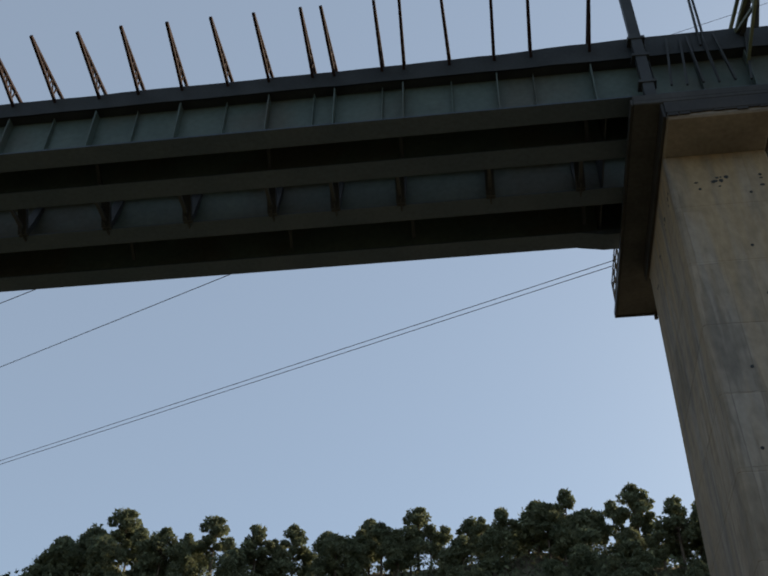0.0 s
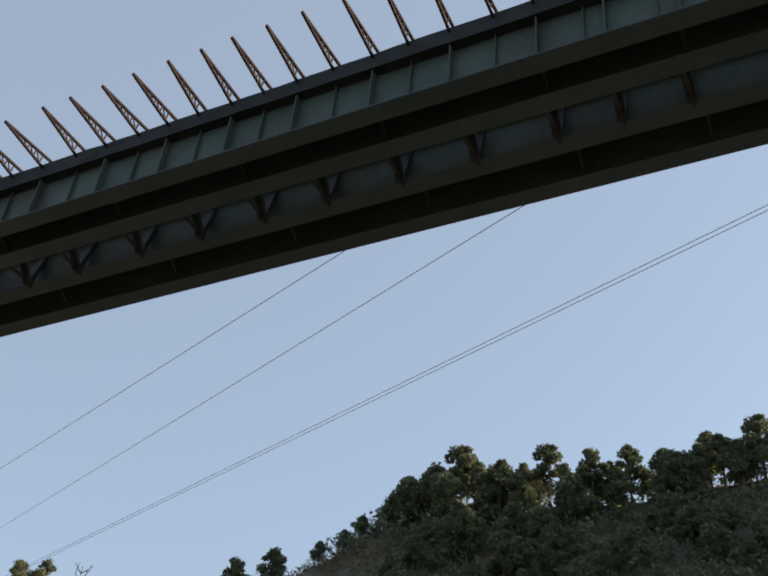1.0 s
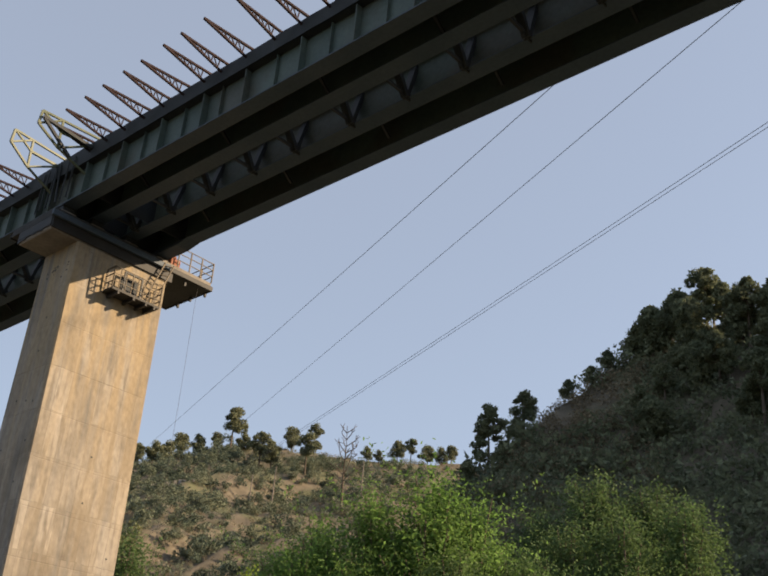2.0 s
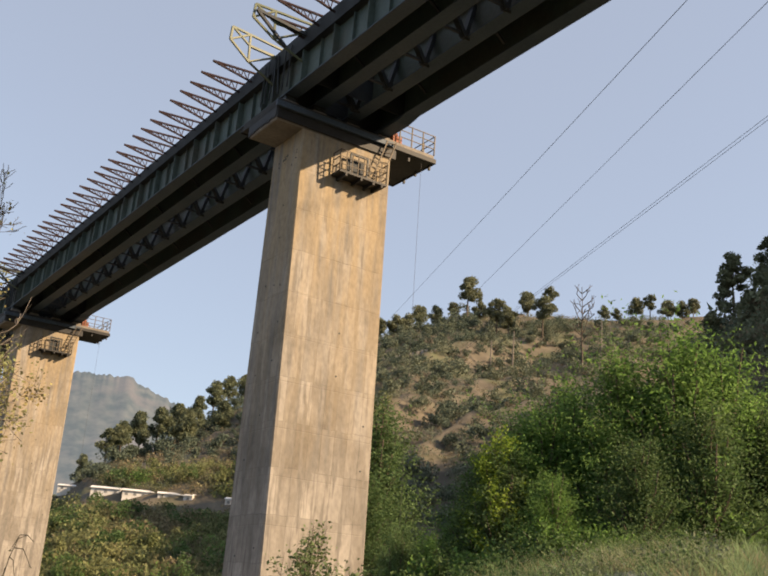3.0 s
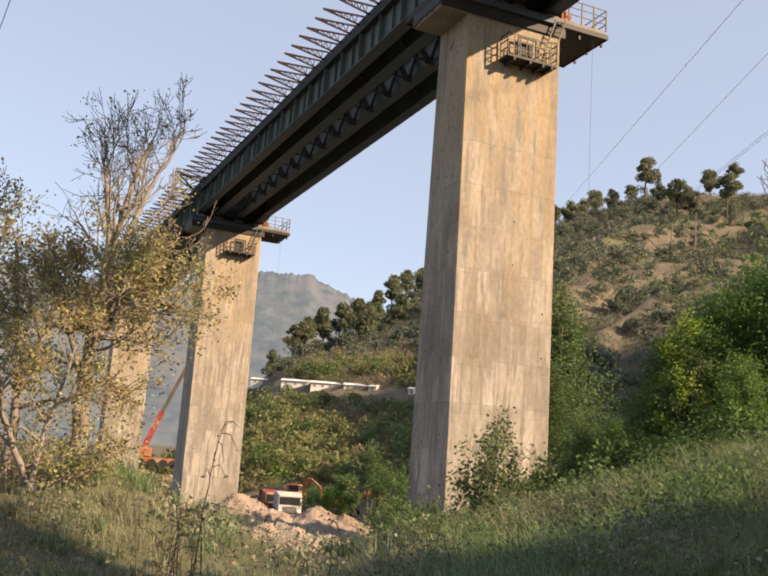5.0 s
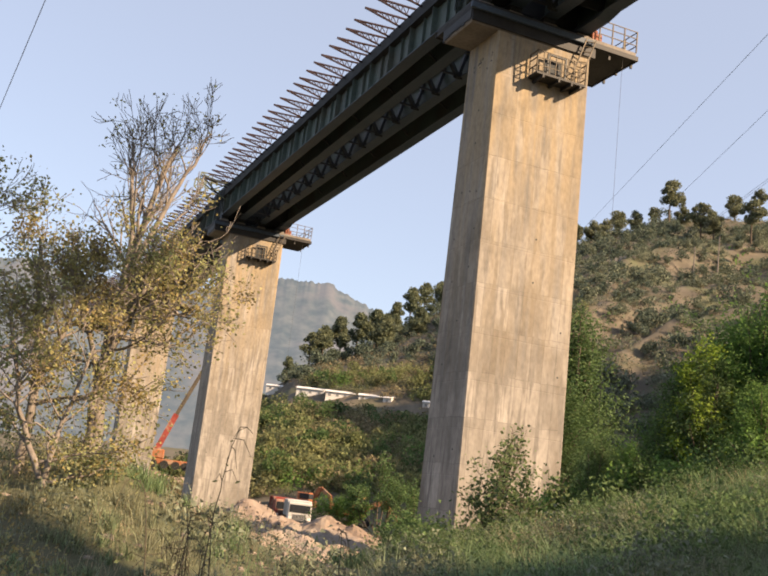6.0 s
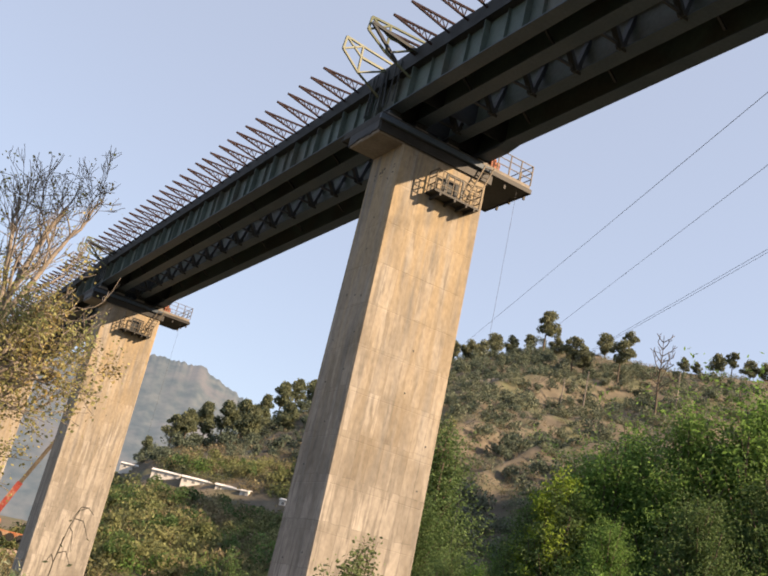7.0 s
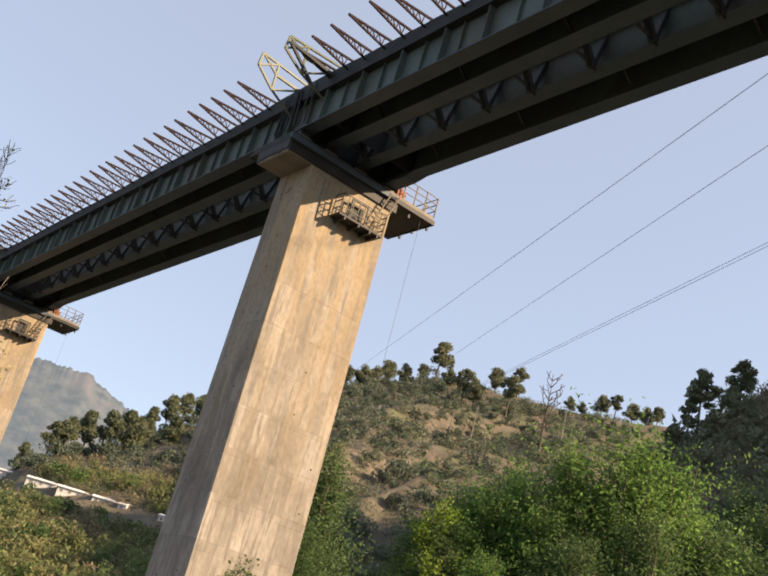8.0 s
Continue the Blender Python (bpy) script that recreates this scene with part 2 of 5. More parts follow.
SOIL = mat("hillside soil and dry grass", (0.090, 0.078, 0.058), (0.135, 0.115, 0.084), 0.22, 0.95, bump=0.8, fine=9, third=(0.088, 0.092, 0.052), third_scale=0.06)
bearing = np.radians(np.concatenate([np.arange(-180, -25, 3.0), np.arange(-25, 100, 0.3), np.linspace(100, 180, 28)]))
reach = np.concatenate([np.linspace(0.0, 60, 70)[1:], np.geomspace(62, 520, 150), np.geomspace(560, 4200, 26)])
A_, D_ = np.meshgrid(bearing, reach, indexing="ij")
GX, GY = -D_ * np.sin(A_), D_ * np.cos(A_)
GZ = rough(GX, GY)
na, nd = A_.shape
verts = np.concatenate([[[0, 0, float(height(np.array([0.0]), np.array([0.0]))[0])]], np.stack([GX, GY, GZ], -1).reshape(-1, 3)])
index = 1 + np.arange(na * nd).reshape(na, nd)
quads = np.stack([index[:-1, :-1], index[:-1, 1:], index[1:, 1:], index[1:, :-1]], -1).reshape(-1, 4)[:, ::-1]
fan = [[0, int(index[i + 1, 0]), int(index[i, 0])] for i in range(na - 1)]
ground = new("ground", sheet("ground", verts, quads.tolist() + fan, SOIL))
tagged(ground, "valley floor and dry terraced hillsides of brown soil", "ground", kind="structure")

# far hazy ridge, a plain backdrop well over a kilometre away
HAZY = mat("far mountain with glowing haze", (0.012, 0.019, 0.016), (0.052, 0.055, 0.047), 0.045, 1.0, fine=3, third=(0.060, 0.054, 0.048), third_scale=0.011)
# distance haze is put into the ridge as a weak blue emission
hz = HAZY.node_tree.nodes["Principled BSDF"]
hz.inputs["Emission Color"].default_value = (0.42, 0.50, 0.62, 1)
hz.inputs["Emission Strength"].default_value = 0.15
rows_ = 26
bear = np.radians(np.arange(58, 130, 0.08))
profile = np.interp(np.degrees(bear), [58, 66, 69, 71, 73.5, 76, 79, 84, 88, 96, 110, 130], [7, 9.6, 11.0, 11.8, 11.9, 11.4, 10.4, 10.2, 10.6, 10, 8, 6])
far_verts, far_faces = [], []
for i, a in enumerate(bear):
    for k in range(rows_):
        t = k / (rows_ - 1)
        d = 1150 + 500 * t
        top = 1650 * math.tan(radians(profile[i] + 0.25 * noise.noise((a * 60, 1, 1))))
        woods = 1650 * math.tan(radians(0.16 * noise.noise((a * 260, 1, 4)) + 0.14 * abs(noise.noise((a * 900, 1, 6)))))
        z = top * t**0.9 + woods * t**14 + 30 * math.sin(3.14 * t) * noise.noise((d * math.sin(a) * 0.006, d * math.cos(a) * 0.006, 2)) 
        far_verts.append((-d * math.sin(a), d * math.cos(a), z - 6))
        if i and k:
            n0 = i * rows_ + k
            far_faces.append((n0 - rows_ - 1, n0 - 1, n0, n0 - rows_))
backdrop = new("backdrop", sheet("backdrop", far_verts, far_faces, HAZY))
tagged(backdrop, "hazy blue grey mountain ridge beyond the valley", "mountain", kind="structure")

# ---- the bridge ----
PIER_X = (6.25, -37.2, -82.9, -128.6)
PIER_Y = 20.85
CAP_TOP, GIRDER_LOW, GIRDER_TOP = 21.45, 21.95, 24.36
GIRDERS = (17.86, 19.35, 21.15, 22.95)
FLANGE = 0.33


def shaft_half(z):
    return 1.33 + 0.017 * (20.0 - z), 2.38


def build_pier(foot):
    """A pier about its own axis; z stays that of the place."""
    pier = thing("bridge_pier", "tall tapered concrete bridge pier with formwork marks and hammerhead cap", "bridge pier", group="bridge piers")
    levels = np.linspace(foot, 20.45, 14)
    # shaft in lifts, each with a thin recessed joint
    for k, (lo, hi) in enumerate(zip(levels, levels[1:])):
        bm = bmesh.new()
        ring = []
        for z, inset in ((lo, 0.008), (lo + 0.02, 0.0), (hi - 0.02, 0.0), (hi, 0.008)):
            a, b = shaft_half(z)
            c = 0.06
            a, b = a - inset, b - inset
            ring.append([bm.verts.new((sx, sy, z)) for sx, sy in ((a - c, -b), (a, -b + c), (a, b - c), (a - c, b), (-a + c, b), (-a, b - c), (-a, -b + c), (-a + c, -b))])
        for r, q in zip(ring, ring[1:]):
            for i in range(8):
                bm.faces.new((r[i], r[(i + 1) % 8], q[(i + 1) % 8], q[i]))
        bm.faces.new(ring[0][::-1]), bm.faces.new(ring[-1])
        part("shaft_lift", bm, CONCRETE, pier)
    # flat cap: a corbel block towards one side, and a wide platform slab on top
    bm = bmesh.new()
    box(bm, -1.33, 1.33, -3.72, 2.5, 20.45, 21.05, 0.05)
    part("corbel_block", bm, CONCRETE_CAP, pier, "rough brown concrete corbel under the platform")
    bm = bmesh.new()
    box(bm, 1.335, 1.42, -3.74, 2.6, 20.5, 21.05, 0.015)
    box(bm, -1.42, -1.335, -3.74, 2.6, 20.5, 21.05, 0.015)
    # ragged boards left on the near end
    box(bm, -1.335, 1.335, -3.78, -3.725, 20.62, 21.05, 0.01)
    for k in range(9):
        box(bm, -1.3 + 0.29 * k, -1.03 + 0.29 * k, -3.77, -3.735, 20.62 - random.uniform(0.0, 0.12), 20.63)
    part("fascia_board", bm, PLATFORM_STEEL, pier, "dark ragged fascia boards round the cap")
    # beam that carries the slab's edge
    bm = bmesh.new()
    box(bm, 1.445, 1.60, -3.9, 2.3, 20.98, 21.24, 0.015)
    part("edge_beam", bm, STEEL_FLANGE, pier, "grey steel beam along the slab edge")
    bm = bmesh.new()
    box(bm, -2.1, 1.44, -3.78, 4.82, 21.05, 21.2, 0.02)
    part("slab_soffit", bm, SHADED_SLAB, pier)
    bm = bmesh.new()
    box(bm, -2.07, 1.41, 1.9, 4.80, 21.2, CAP_TOP, 0.02)
    platform = part("platform_slab", bm, CONCRETE_CAP, pier, "pale concrete platform slab on the cap")
    # same slab continued; its dark colour carries the shade under the girders
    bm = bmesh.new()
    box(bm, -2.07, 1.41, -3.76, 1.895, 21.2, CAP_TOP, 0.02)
    part("bearing_shelf", bm, SHADED_SLAB, pier, "near part of the platform slab, coloured dark for girder shade")
    bm = bmesh.new()
    box(bm, -2.13, 1.47, 4.82, 4.88, 21.0, 21.24, 0.01)
    box(bm, 1.45, 1.50, 2.3, 4.88, 21.0, 21.24, 0.01)
    box(bm, -2.16, -2.11, -3.8, 4.88, 21.0, 21.24, 0.01)
    part("slab_edge_form", bm, PLATFORM_STEEL, pier, "dark steel edge forms under the platform")
    # rusty hydraulic jack left on the platform
    bm = bmesh.new()
    box(bm, 0.75, 1.25, 2.45, 3.0, CAP_TOP, CAP_TOP + 0.42, 0.03)
    bar(bm, (1.0, 2.72, CAP_TOP + 0.4), (1.0, 2.72, CAP_TOP + 0.62), 0.22)
    part("jack", bm, RUST, pier, "rusty red jack on the platform")
    # cable and brace stubs that hang under the far end
    bm = bmesh.new()
    box(bm, -0.05, 0.05, -0.05, 0.05, 20.72, 20.98)
    stub = part("stub", bm, PLATFORM_STEEL, pier)
    stub.location = (1.2, 4.7, 0)
    for x, y in ((0.2, 4.6), (-0.9, 4.7), (1.3, 3.4)):
        again("stub", stub, pier, x, y)
    # tie holes left by the formwork: flush dark discs paint the shade inside
    bm = bmesh.new()
    bmesh.ops.create_cone(bm, cap_ends=True, segments=9, radius1=0.045, radius2=0.04, depth=0.03)
    hole = part("tie_hole", bm, SHUTTER, pier)
    hole.matrix_basis = Matrix.Translation((0.6, -2.375, 18.9)) @ Matrix.Rotation(radians(90), 4, "X")
    for z in np.arange(2.0, 19.6, 1.9):
        for u in (-0.75, 0.15, 0.85):
            if random.random() < 0.6:
                again("tie_hole", hole, pier, m=Matrix.Translation((u + random.uniform(-0.15, 0.15), -2.375, z + random.uniform(-0.3, 0.3))) @ Matrix.Rotation(radians(90), 4, "X"))
            if random.random() < 0.3:
                again("tie_hole", hole, pier, m=Matrix.Translation((shaft_half(z)[0] - 0.004, u * 2.2, z)) @ Matrix.Rotation(radians(90), 4, "Y"))
    # honeycombed patches where the top lift was poured, from the same dark discs
    for k in range(26):
        z, size = 19.35 + random.gauss(0, 0.12), random.uniform(0.6, 1.7)
        if k % 2:
            m = Matrix.Translation((random.choice((-0.85, -0.2, 0.1, 0.9)) + random.gauss(0, 0.1), -2.372, z)) @ Matrix.Rotation(radians(90), 4, "X")
        else:
            m = Matrix.Translation((-shaft_half(z)[0] + 0.008, random.choice((-1.9, -1.0, 0.4, 1.5)) + random.gauss(0, 0.1), z)) @ Matrix.Rotation(radians(90), 4, "Y")
        again("tie_hole", hole, pier, m=m @ Matrix.Diagonal((size, size * random.uniform(0.5, 1.0), 1, 1)))
    # pedestals and bearings under the four girders
    bm = bmesh.new()
    box(bm, -0.38, 0.38, -0.36, 0.36, CAP_TOP, CAP_TOP + 0.22, 0.02)
    first = part("bearing_pedestal", bm, CONCRETE_CAP, pier)
    first.location = (-0.75, GIRDERS[0] - PIER_Y, 0)
    bm = bmesh.new()
    box(bm, -0.28, 0.28, -0.28, 0.28, CAP_TOP + 0.22, GIRDER_LOW - 0.05, 0.02)
    box(bm, -0.33, 0.33, -0.33, 0.33, GIRDER_LOW - 0.05, GIRDER_LOW, 0.01)
    bearing_ob = part("bearing", bm, STEEL_DARK, pier)
    bearing_ob.location = first.location
    for side in (-0.75, 0.75):
        for y in GIRDERS:
            if (side, y) != (-0.75, GIRDERS[0]):
                again("bearing_pedestal", first, pier, side, y - PIER_Y)
                again("bearing", bearing_ob, pier, side, y - PIER_Y)
    # railing round the far end of the platform
    bm = bmesh.new()
    box(bm, -0.025, 0.025, -0.025, 0.025, CAP_TOP, CAP_TOP + 1.05)
    post = part("rail_post", bm, RAIL, platform)
    spots = [(1.4, y) for y in (2.75, 3.45, 4.1, 4.8)] + [(0.5, 4.8), (-0.5, 4.8)] + [(-2.06, y) for y in (2.75, 3.45, 4.1, 4.8)]
    post.location = (*spots[0], 0)
    for x, y in spots[1:]:
        again("rail_post", post, platform, x, y)
    for z in (0.35, 0.7, 1.03):
        bm = bmesh.new()
        bar(bm, (1.4, 2.7, CAP_TOP + z), (1.4, 4.8, CAP_TOP + z), 0.035)
        bar(bm, (1.4, 4.8, CAP_TOP + z), (-2.06, 4.8, CAP_TOP + z), 0.035)
        bar(bm, (-2.06, 4.8, CAP_TOP + z), (-2.06, 2.7, CAP_TOP + z), 0.035)
        part("handrail", bm, RAIL, platform)
    # hanging inspection cage on the sunlit face
    x0, x1, y0, y1, z0 = 1.36, 2.12, -0.75, 1.75, 18.62
    bm = bmesh.new()
    box(bm, x0, x1, y0, y1, z0, z0 + 0.10)
    for y in (y0 + 0.3, 0.35, 1.0, y1 - 0.3):
        bar(bm, (x0 - 0.02, y, z0 - 0.09), (x1 + 0.08, y, z0 - 0.09), 0.09, 0.16)
    cage = part("inspection_cage", bm, PLATFORM_STEEL, pier, "rusty steel inspection cage with ladder")
    bm = bmesh.new()
    for y in np.linspace(y0, y1, 9):
        bar(bm, (x1 - 0.03, y, z0 + 0.1), (x1 - 0.03, y, z0 + 1.1), 0.035)
    for x in (x0 + 0.1, x1 - 0.05):
        for y in (y0, y1):
            bar(bm, (x, y, z0 + 0.1), (x, y, z0 + 1.1), 0.05)
    for z in (0.4, 0.75, 1.08):
        bar(bm, (x1 - 0.03, y0, z0 + z), (x1 - 0.03, y1, z0 + z), 0.03)
        for y in (y0, y1):
            bar(bm, (x0 + 0.05, y, z0 + z), (x1, y, z0 + z), 0.04)
    part("cage_railing", bm, RAIL, cage)
    bm = bmesh.new()
    box(bm, x0 + 0.01, x1 - 0.12, 0.0, 0.95, z0 + 0.1, z0 + 0.16)
    for y in (0.02, 0.93):
        bar(bm, (x0 + 0.3, y, z0 + 0.1), (x0 + 0.3, y, z0 + 1.25), 0.08)
    bar(bm, (x0 + 0.3, 0.0, z0 + 1.25), (x0 + 0.3, 0.95, z0 + 1.25), 0.08)
    part("doorway_frame", bm, STEEL_DARK, cage)
    # solid dark block on the shaft face stands for the shade of an opening
    bm = bmesh.new()
    box(bm, 1.2, x0 + 0.012, 0.05, 0.9, z0 + 0.12, z0 + 1.2)
    part("dark_opening", bm, SHUTTER, cage)
    bm = bmesh.new()
    for off in (0.0, 0.42):
        bar(bm, (x0 + 0.25 + off * 0.3, 1.15 + off, z0 + 0.1), (x0 + 0.25 + off * 0.3, 1.95 + off, 21.2), 0.05)
    for k in np.linspace(0.08, 0.95, 9):
        z = z0 + 0.1 + k * (21.1 - z0)
        bar(bm, (x0 + 0.25, 1.15 + 0.8 * k, z), (x0 + 0.38, 1.57 + 0.8 * k, z), 0.035)
    part("ladder", bm, RAIL, cage)
    return pier


pier = build_pier(-4.5)
pier.location = (PIER_X[0], PIER_Y, 0)
for x in PIER_X[1:]:
    copy_thing(pier, Matrix.Translation((x, PIER_Y, 0)))

SHARED = {}


def shared(name, build, material, parent, m, label=""):
    """A piece whose mesh is built once and used by all its like."""
    if name not in SHARED:
        bm = bmesh.new()
        build(bm)
        SHARED[name] = part(name.split(":")[0], bm, material, parent, label)
        SHARED[name].matrix_basis = m
        return SHARED[name]
    return again(name.split(":")[0], SHARED[name], parent, m=m)


def stiffener(bm):
    box(bm, -0.02, 0.02, -0.30, -0.012, GIRDER_LOW + 0.05, 23.64)


def thin_stiffener(bm):
    box(bm, -0.012, 0.012, -0.16, -0.012, GIRDER_LOW + 0.05, 23.64)


def cross_frame(bm):
    """V bracing between two girder webs, in the plane across the bridge."""
    y0, y1, lo, hi = GIRDERS[1] + 0.03, GIRDERS[2] - 0.03, GIRDER_LOW - 0.06, 23.5
    mid = y1 - 0.42
    bar(bm, (0, y0 + 0.3, hi), (0, mid, lo), 0.27, 0.17)
    bar(bm, (0, y1, hi), (0, mid, lo), 0.27, 0.17)
    bar(bm, (0, y0, lo + 0.12), (0, y1, lo + 0.12), 0.10, 0.10)
    bar(bm, (0, y0, hi), (0, y1, hi), 0.12, 0.12)
    box(bm, -0.02, 0.02, mid - 0.26, mid + 0.26, lo - 0.06, lo + 0.34)


def diaphragm(bm):
    bar(bm, (0, 0.03, 22.3), (0, 1.46, 23.4), 0.1)
    bar(bm, (0, 0.03, 23.4), (0, 1.46, 22.3), 0.1)


def bracket(bm):
    """A tapering lattice bracket that stands out from the deck's edge."""
    tip, foot, root = Vector((0, -2.1, 0.30)), Vector((0, 0.0, -0.12)), Vector((0, 0.75, 0.42))
    bar(bm, tip, root, 0.085, 0.085)
    bar(bm, tip, foot, 0.08, 0.08)
    last = None
    for k in (0.22, 0.4, 0.56, 0.72, 0.88):
        up, down = tip.lerp(root, k * 0.74 + 0.02), tip.lerp(foot, k)
        bar(bm, up, down, 0.04)
        if last:
            bar(bm, last, down, 0.035)
        last = up


def refuge_frame(bm):
    """A larger frame of angles that carries a refuge platform."""
    p = {"ot": (0, -2.45, 0.62), "ob": (0, -2.5, -0.05), "mt": (0, -1.5, 0.62), "lo": (0, -1.45, -0.75), "it": (0, 0.5, 0.62), "im": (0, 0.0, 0.1), "ft": (0, 0.0, -1.35), "mm": (0, -1.46, 0.05)}
    for a, b, w in (("ot", "it", 0.09), ("ot", "ob", 0.1), ("ob", "lo", 0.09), ("lo", "ft", 0.08), ("mt", "lo", 0.09), ("ob", "mt", 0.08), ("mm", "im", 0.11), ("ot", "mm", 0.08), ("lo", "im", 0.08)):
        bar(bm, p[a], p[b], w, w)


EDGE_Y = GIRDERS[0] - FLANGE
FAR_Y = GIRDERS[3] + FLANGE


# the span overhead has its brackets set at uneven steps
UNEVEN = [3.38, 1.77, 0.74, -0.56, -1.94, -2.55, -3.93, -4.55, -5.87, -7.15, -8.52, -9.85, -11.1, -12.45, -13.8, -15.1, -16.3, -17.6, -18.9, -20.2, -21.55, -22.95, -24.5, -26.0]


def span(x0, x1):
    """One span between two pier axes: four plate girders, bracing, slab, shuttering, brackets."""
    deck = thing("bridge_span", "dark green steel girder bridge span with edge brackets", "bridge span", group="bridge spans")
    a, b = x0 + 0.005, x1 - 0.005
    for k, y in enumerate(GIRDERS):
        bm = bmesh.new()
        box(bm, a, b, y - 0.012, y + 0.012, GIRDER_LOW + 0.05, 23.66)
        girder = part("girder_web", bm, STEEL_GREEN, deck)
        bm = bmesh.new()
        box(bm, a, b, y - FLANGE, y + FLANGE, GIRDER_LOW, GIRDER_LOW + 0.05)
        # deeper tapered sole plates at both ends of the far girder
        if k == 3:
            for end, way in ((a, 1), (b, -1)):
                p = [(end, 0), (end + way * 2.5, 0), (end + way * 3.3, 0.16), (end, 0.16)]
                v = [[bm.verts.new((px, y + o, GIRDER_LOW - 0.16 + pz)) for px, pz in p] for o in (-FLANGE - 0.015, FLANGE + 0.015)]
                bm.faces.new(v[0]), bm.faces.new(v[1][::-1])
                for i in range(4):
                    bm.faces.new((v[0][i], v[0][(i + 1) % 4], v[1][(i + 1) % 4], v[1][i]))
            bmesh.ops.recalc_face_normals(bm, faces=bm.faces)
        part("bottom_flange", bm, STEEL_FLANGE, girder, "dusty brown bottom flange")
        bm = bmesh.new()
        box(bm, a, b, y - FLANGE, y + FLANGE, 23.66, 23.71)
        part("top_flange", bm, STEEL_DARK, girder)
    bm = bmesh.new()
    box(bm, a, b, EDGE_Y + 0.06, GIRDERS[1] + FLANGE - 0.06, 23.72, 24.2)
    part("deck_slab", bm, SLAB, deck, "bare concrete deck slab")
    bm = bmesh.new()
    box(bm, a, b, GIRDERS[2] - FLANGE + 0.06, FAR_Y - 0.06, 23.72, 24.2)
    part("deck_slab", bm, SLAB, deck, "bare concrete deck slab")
    # edge boards with an uneven top
    for y, out in ((EDGE_Y, -1), (FAR_Y, 1)):
        bm = bmesh.new()
        steps = int((b - a) / 0.66)
        rows = []
        for i in range(steps + 1):
            x = a + (b - a) * i / steps
            top = GIRDER_TOP + 0.035 * noise.noise((x * 0.8, y, 1)) + 0.10 * noise.noise((x * 0.09, y, 5)) + 0.16 * max(math.exp(-(((x - p) / 5.0) ** 2)) for p in PIER_X)
            lean = 0.02 * noise.noise((x * 1.7, y, 9))
            rows.append([bm.verts.new((x, y + lean + o, z)) for o, z in ((-0.03, 23.66), (0.03, 23.66), (0.03, top), (-0.03, top))])
        for r, q in zip(rows, rows[1:]):
            for i in range(4):
                bm.faces.new((r[i], r[(i + 1) % 4], q[(i + 1) % 4], q[i]))
        bm.faces.new(rows[0][::-1]), bm.faces.new(rows[-1])
        bmesh.ops.recalc_face_normals(bm, faces=bm.faces)
        part("edge_shuttering", bm, SHUTTER, deck, "dark uneven shuttering boards along the deck edge")
    for x in (a + 0.5, a + 2.6, b - 0.5, b - 2.6):
        bm = bmesh.new()
        box(bm, x - 0.015, x + 0.015, GIRDERS[0] + 0.02, GIRDERS[3] - 0.02, GIRDER_LOW + 0.12, 23.6)
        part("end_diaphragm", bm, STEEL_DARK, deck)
    count = int((b - a - 1.0) / 1.325)
    start = b - 1.39
    places = [start - 1.325 * i for i in range(count + 1)]
    if x1 == PIER_X[0]:
        places = UNEVEN + [x for x in places if x < UNEVEN[-1] - 0.8]
    for i, x in enumerate(places):
        if i % 2 == 0:
            shared("stiffener", stiffener, STEEL_GREEN, deck, Matrix.Translation((x, GIRDERS[0], 0)))
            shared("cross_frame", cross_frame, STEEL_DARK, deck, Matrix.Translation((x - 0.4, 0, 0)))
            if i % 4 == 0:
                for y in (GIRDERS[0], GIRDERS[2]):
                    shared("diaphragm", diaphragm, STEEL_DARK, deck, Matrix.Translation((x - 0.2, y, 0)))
        else:
            shared("stiffener:thin", thin_stiffener, STEEL_GREEN, deck, Matrix.Translation((x, GIRDERS[0], 0)))
        if 1.9 < x - a < b - a - 1.6:
            lean = Matrix.Rotation(radians(random.uniform(-2.5, 2.5)), 4, "Z") @ Matrix.Rotation(radians(random.uniform(-1.5, 1.5)), 4, "X")
            shared("bracket", bracket, PRIMER, deck, Matrix.Translation((x + random.uniform(-0.05, 0.05), EDGE_Y, 24.28)) @ lean, "red oxide tapering lattice bracket")
    return deck


for west, east in ((-174.3, PIER_X[3]), (PIER_X[3], PIER_X[2]), (PIER_X[2], PIER_X[1]), (PIER_X[1], PIER_X[0]), (PIER_X[0], 51.4)):
    span(west, east)

# post clamped to the girder joint over the first pier, and a lighter pair beside it
post = thing("clamped_post", "thick dark steel post clamped to the girder joint", "steel post", "posts on the deck edge", at=(4.71, EDGE_Y - 0.2, 0))
bm = bmesh.new()
box(bm, -0.15, 0.15, -0.1, 0.1, 21.5, 27.2, 0.01)
part("post", bm, STEEL_DARK, post)
for z in (22.2, 23.4, 24.2):
    bm = bmesh.new()
    box(bm, -0.24, 0.24, -0.13, 0.22, z - 0.06, z + 0.06, 0.01)
    part("clamp", bm, STEEL_DARK, post)
post = thing("light_post", "pair of thin steel angles standing on the deck edge", "steel post", "posts on the deck edge", at=(6.53, EDGE_Y - 0.05, 0))
for x in (-0.07, 0.07):
    bm = bmesh.new()
    bar(bm, (x, 0, 23.9), (x * 0.6, -0.3, 26.8), 0.06)
    part("angle", bm, STEEL_DARK, post)

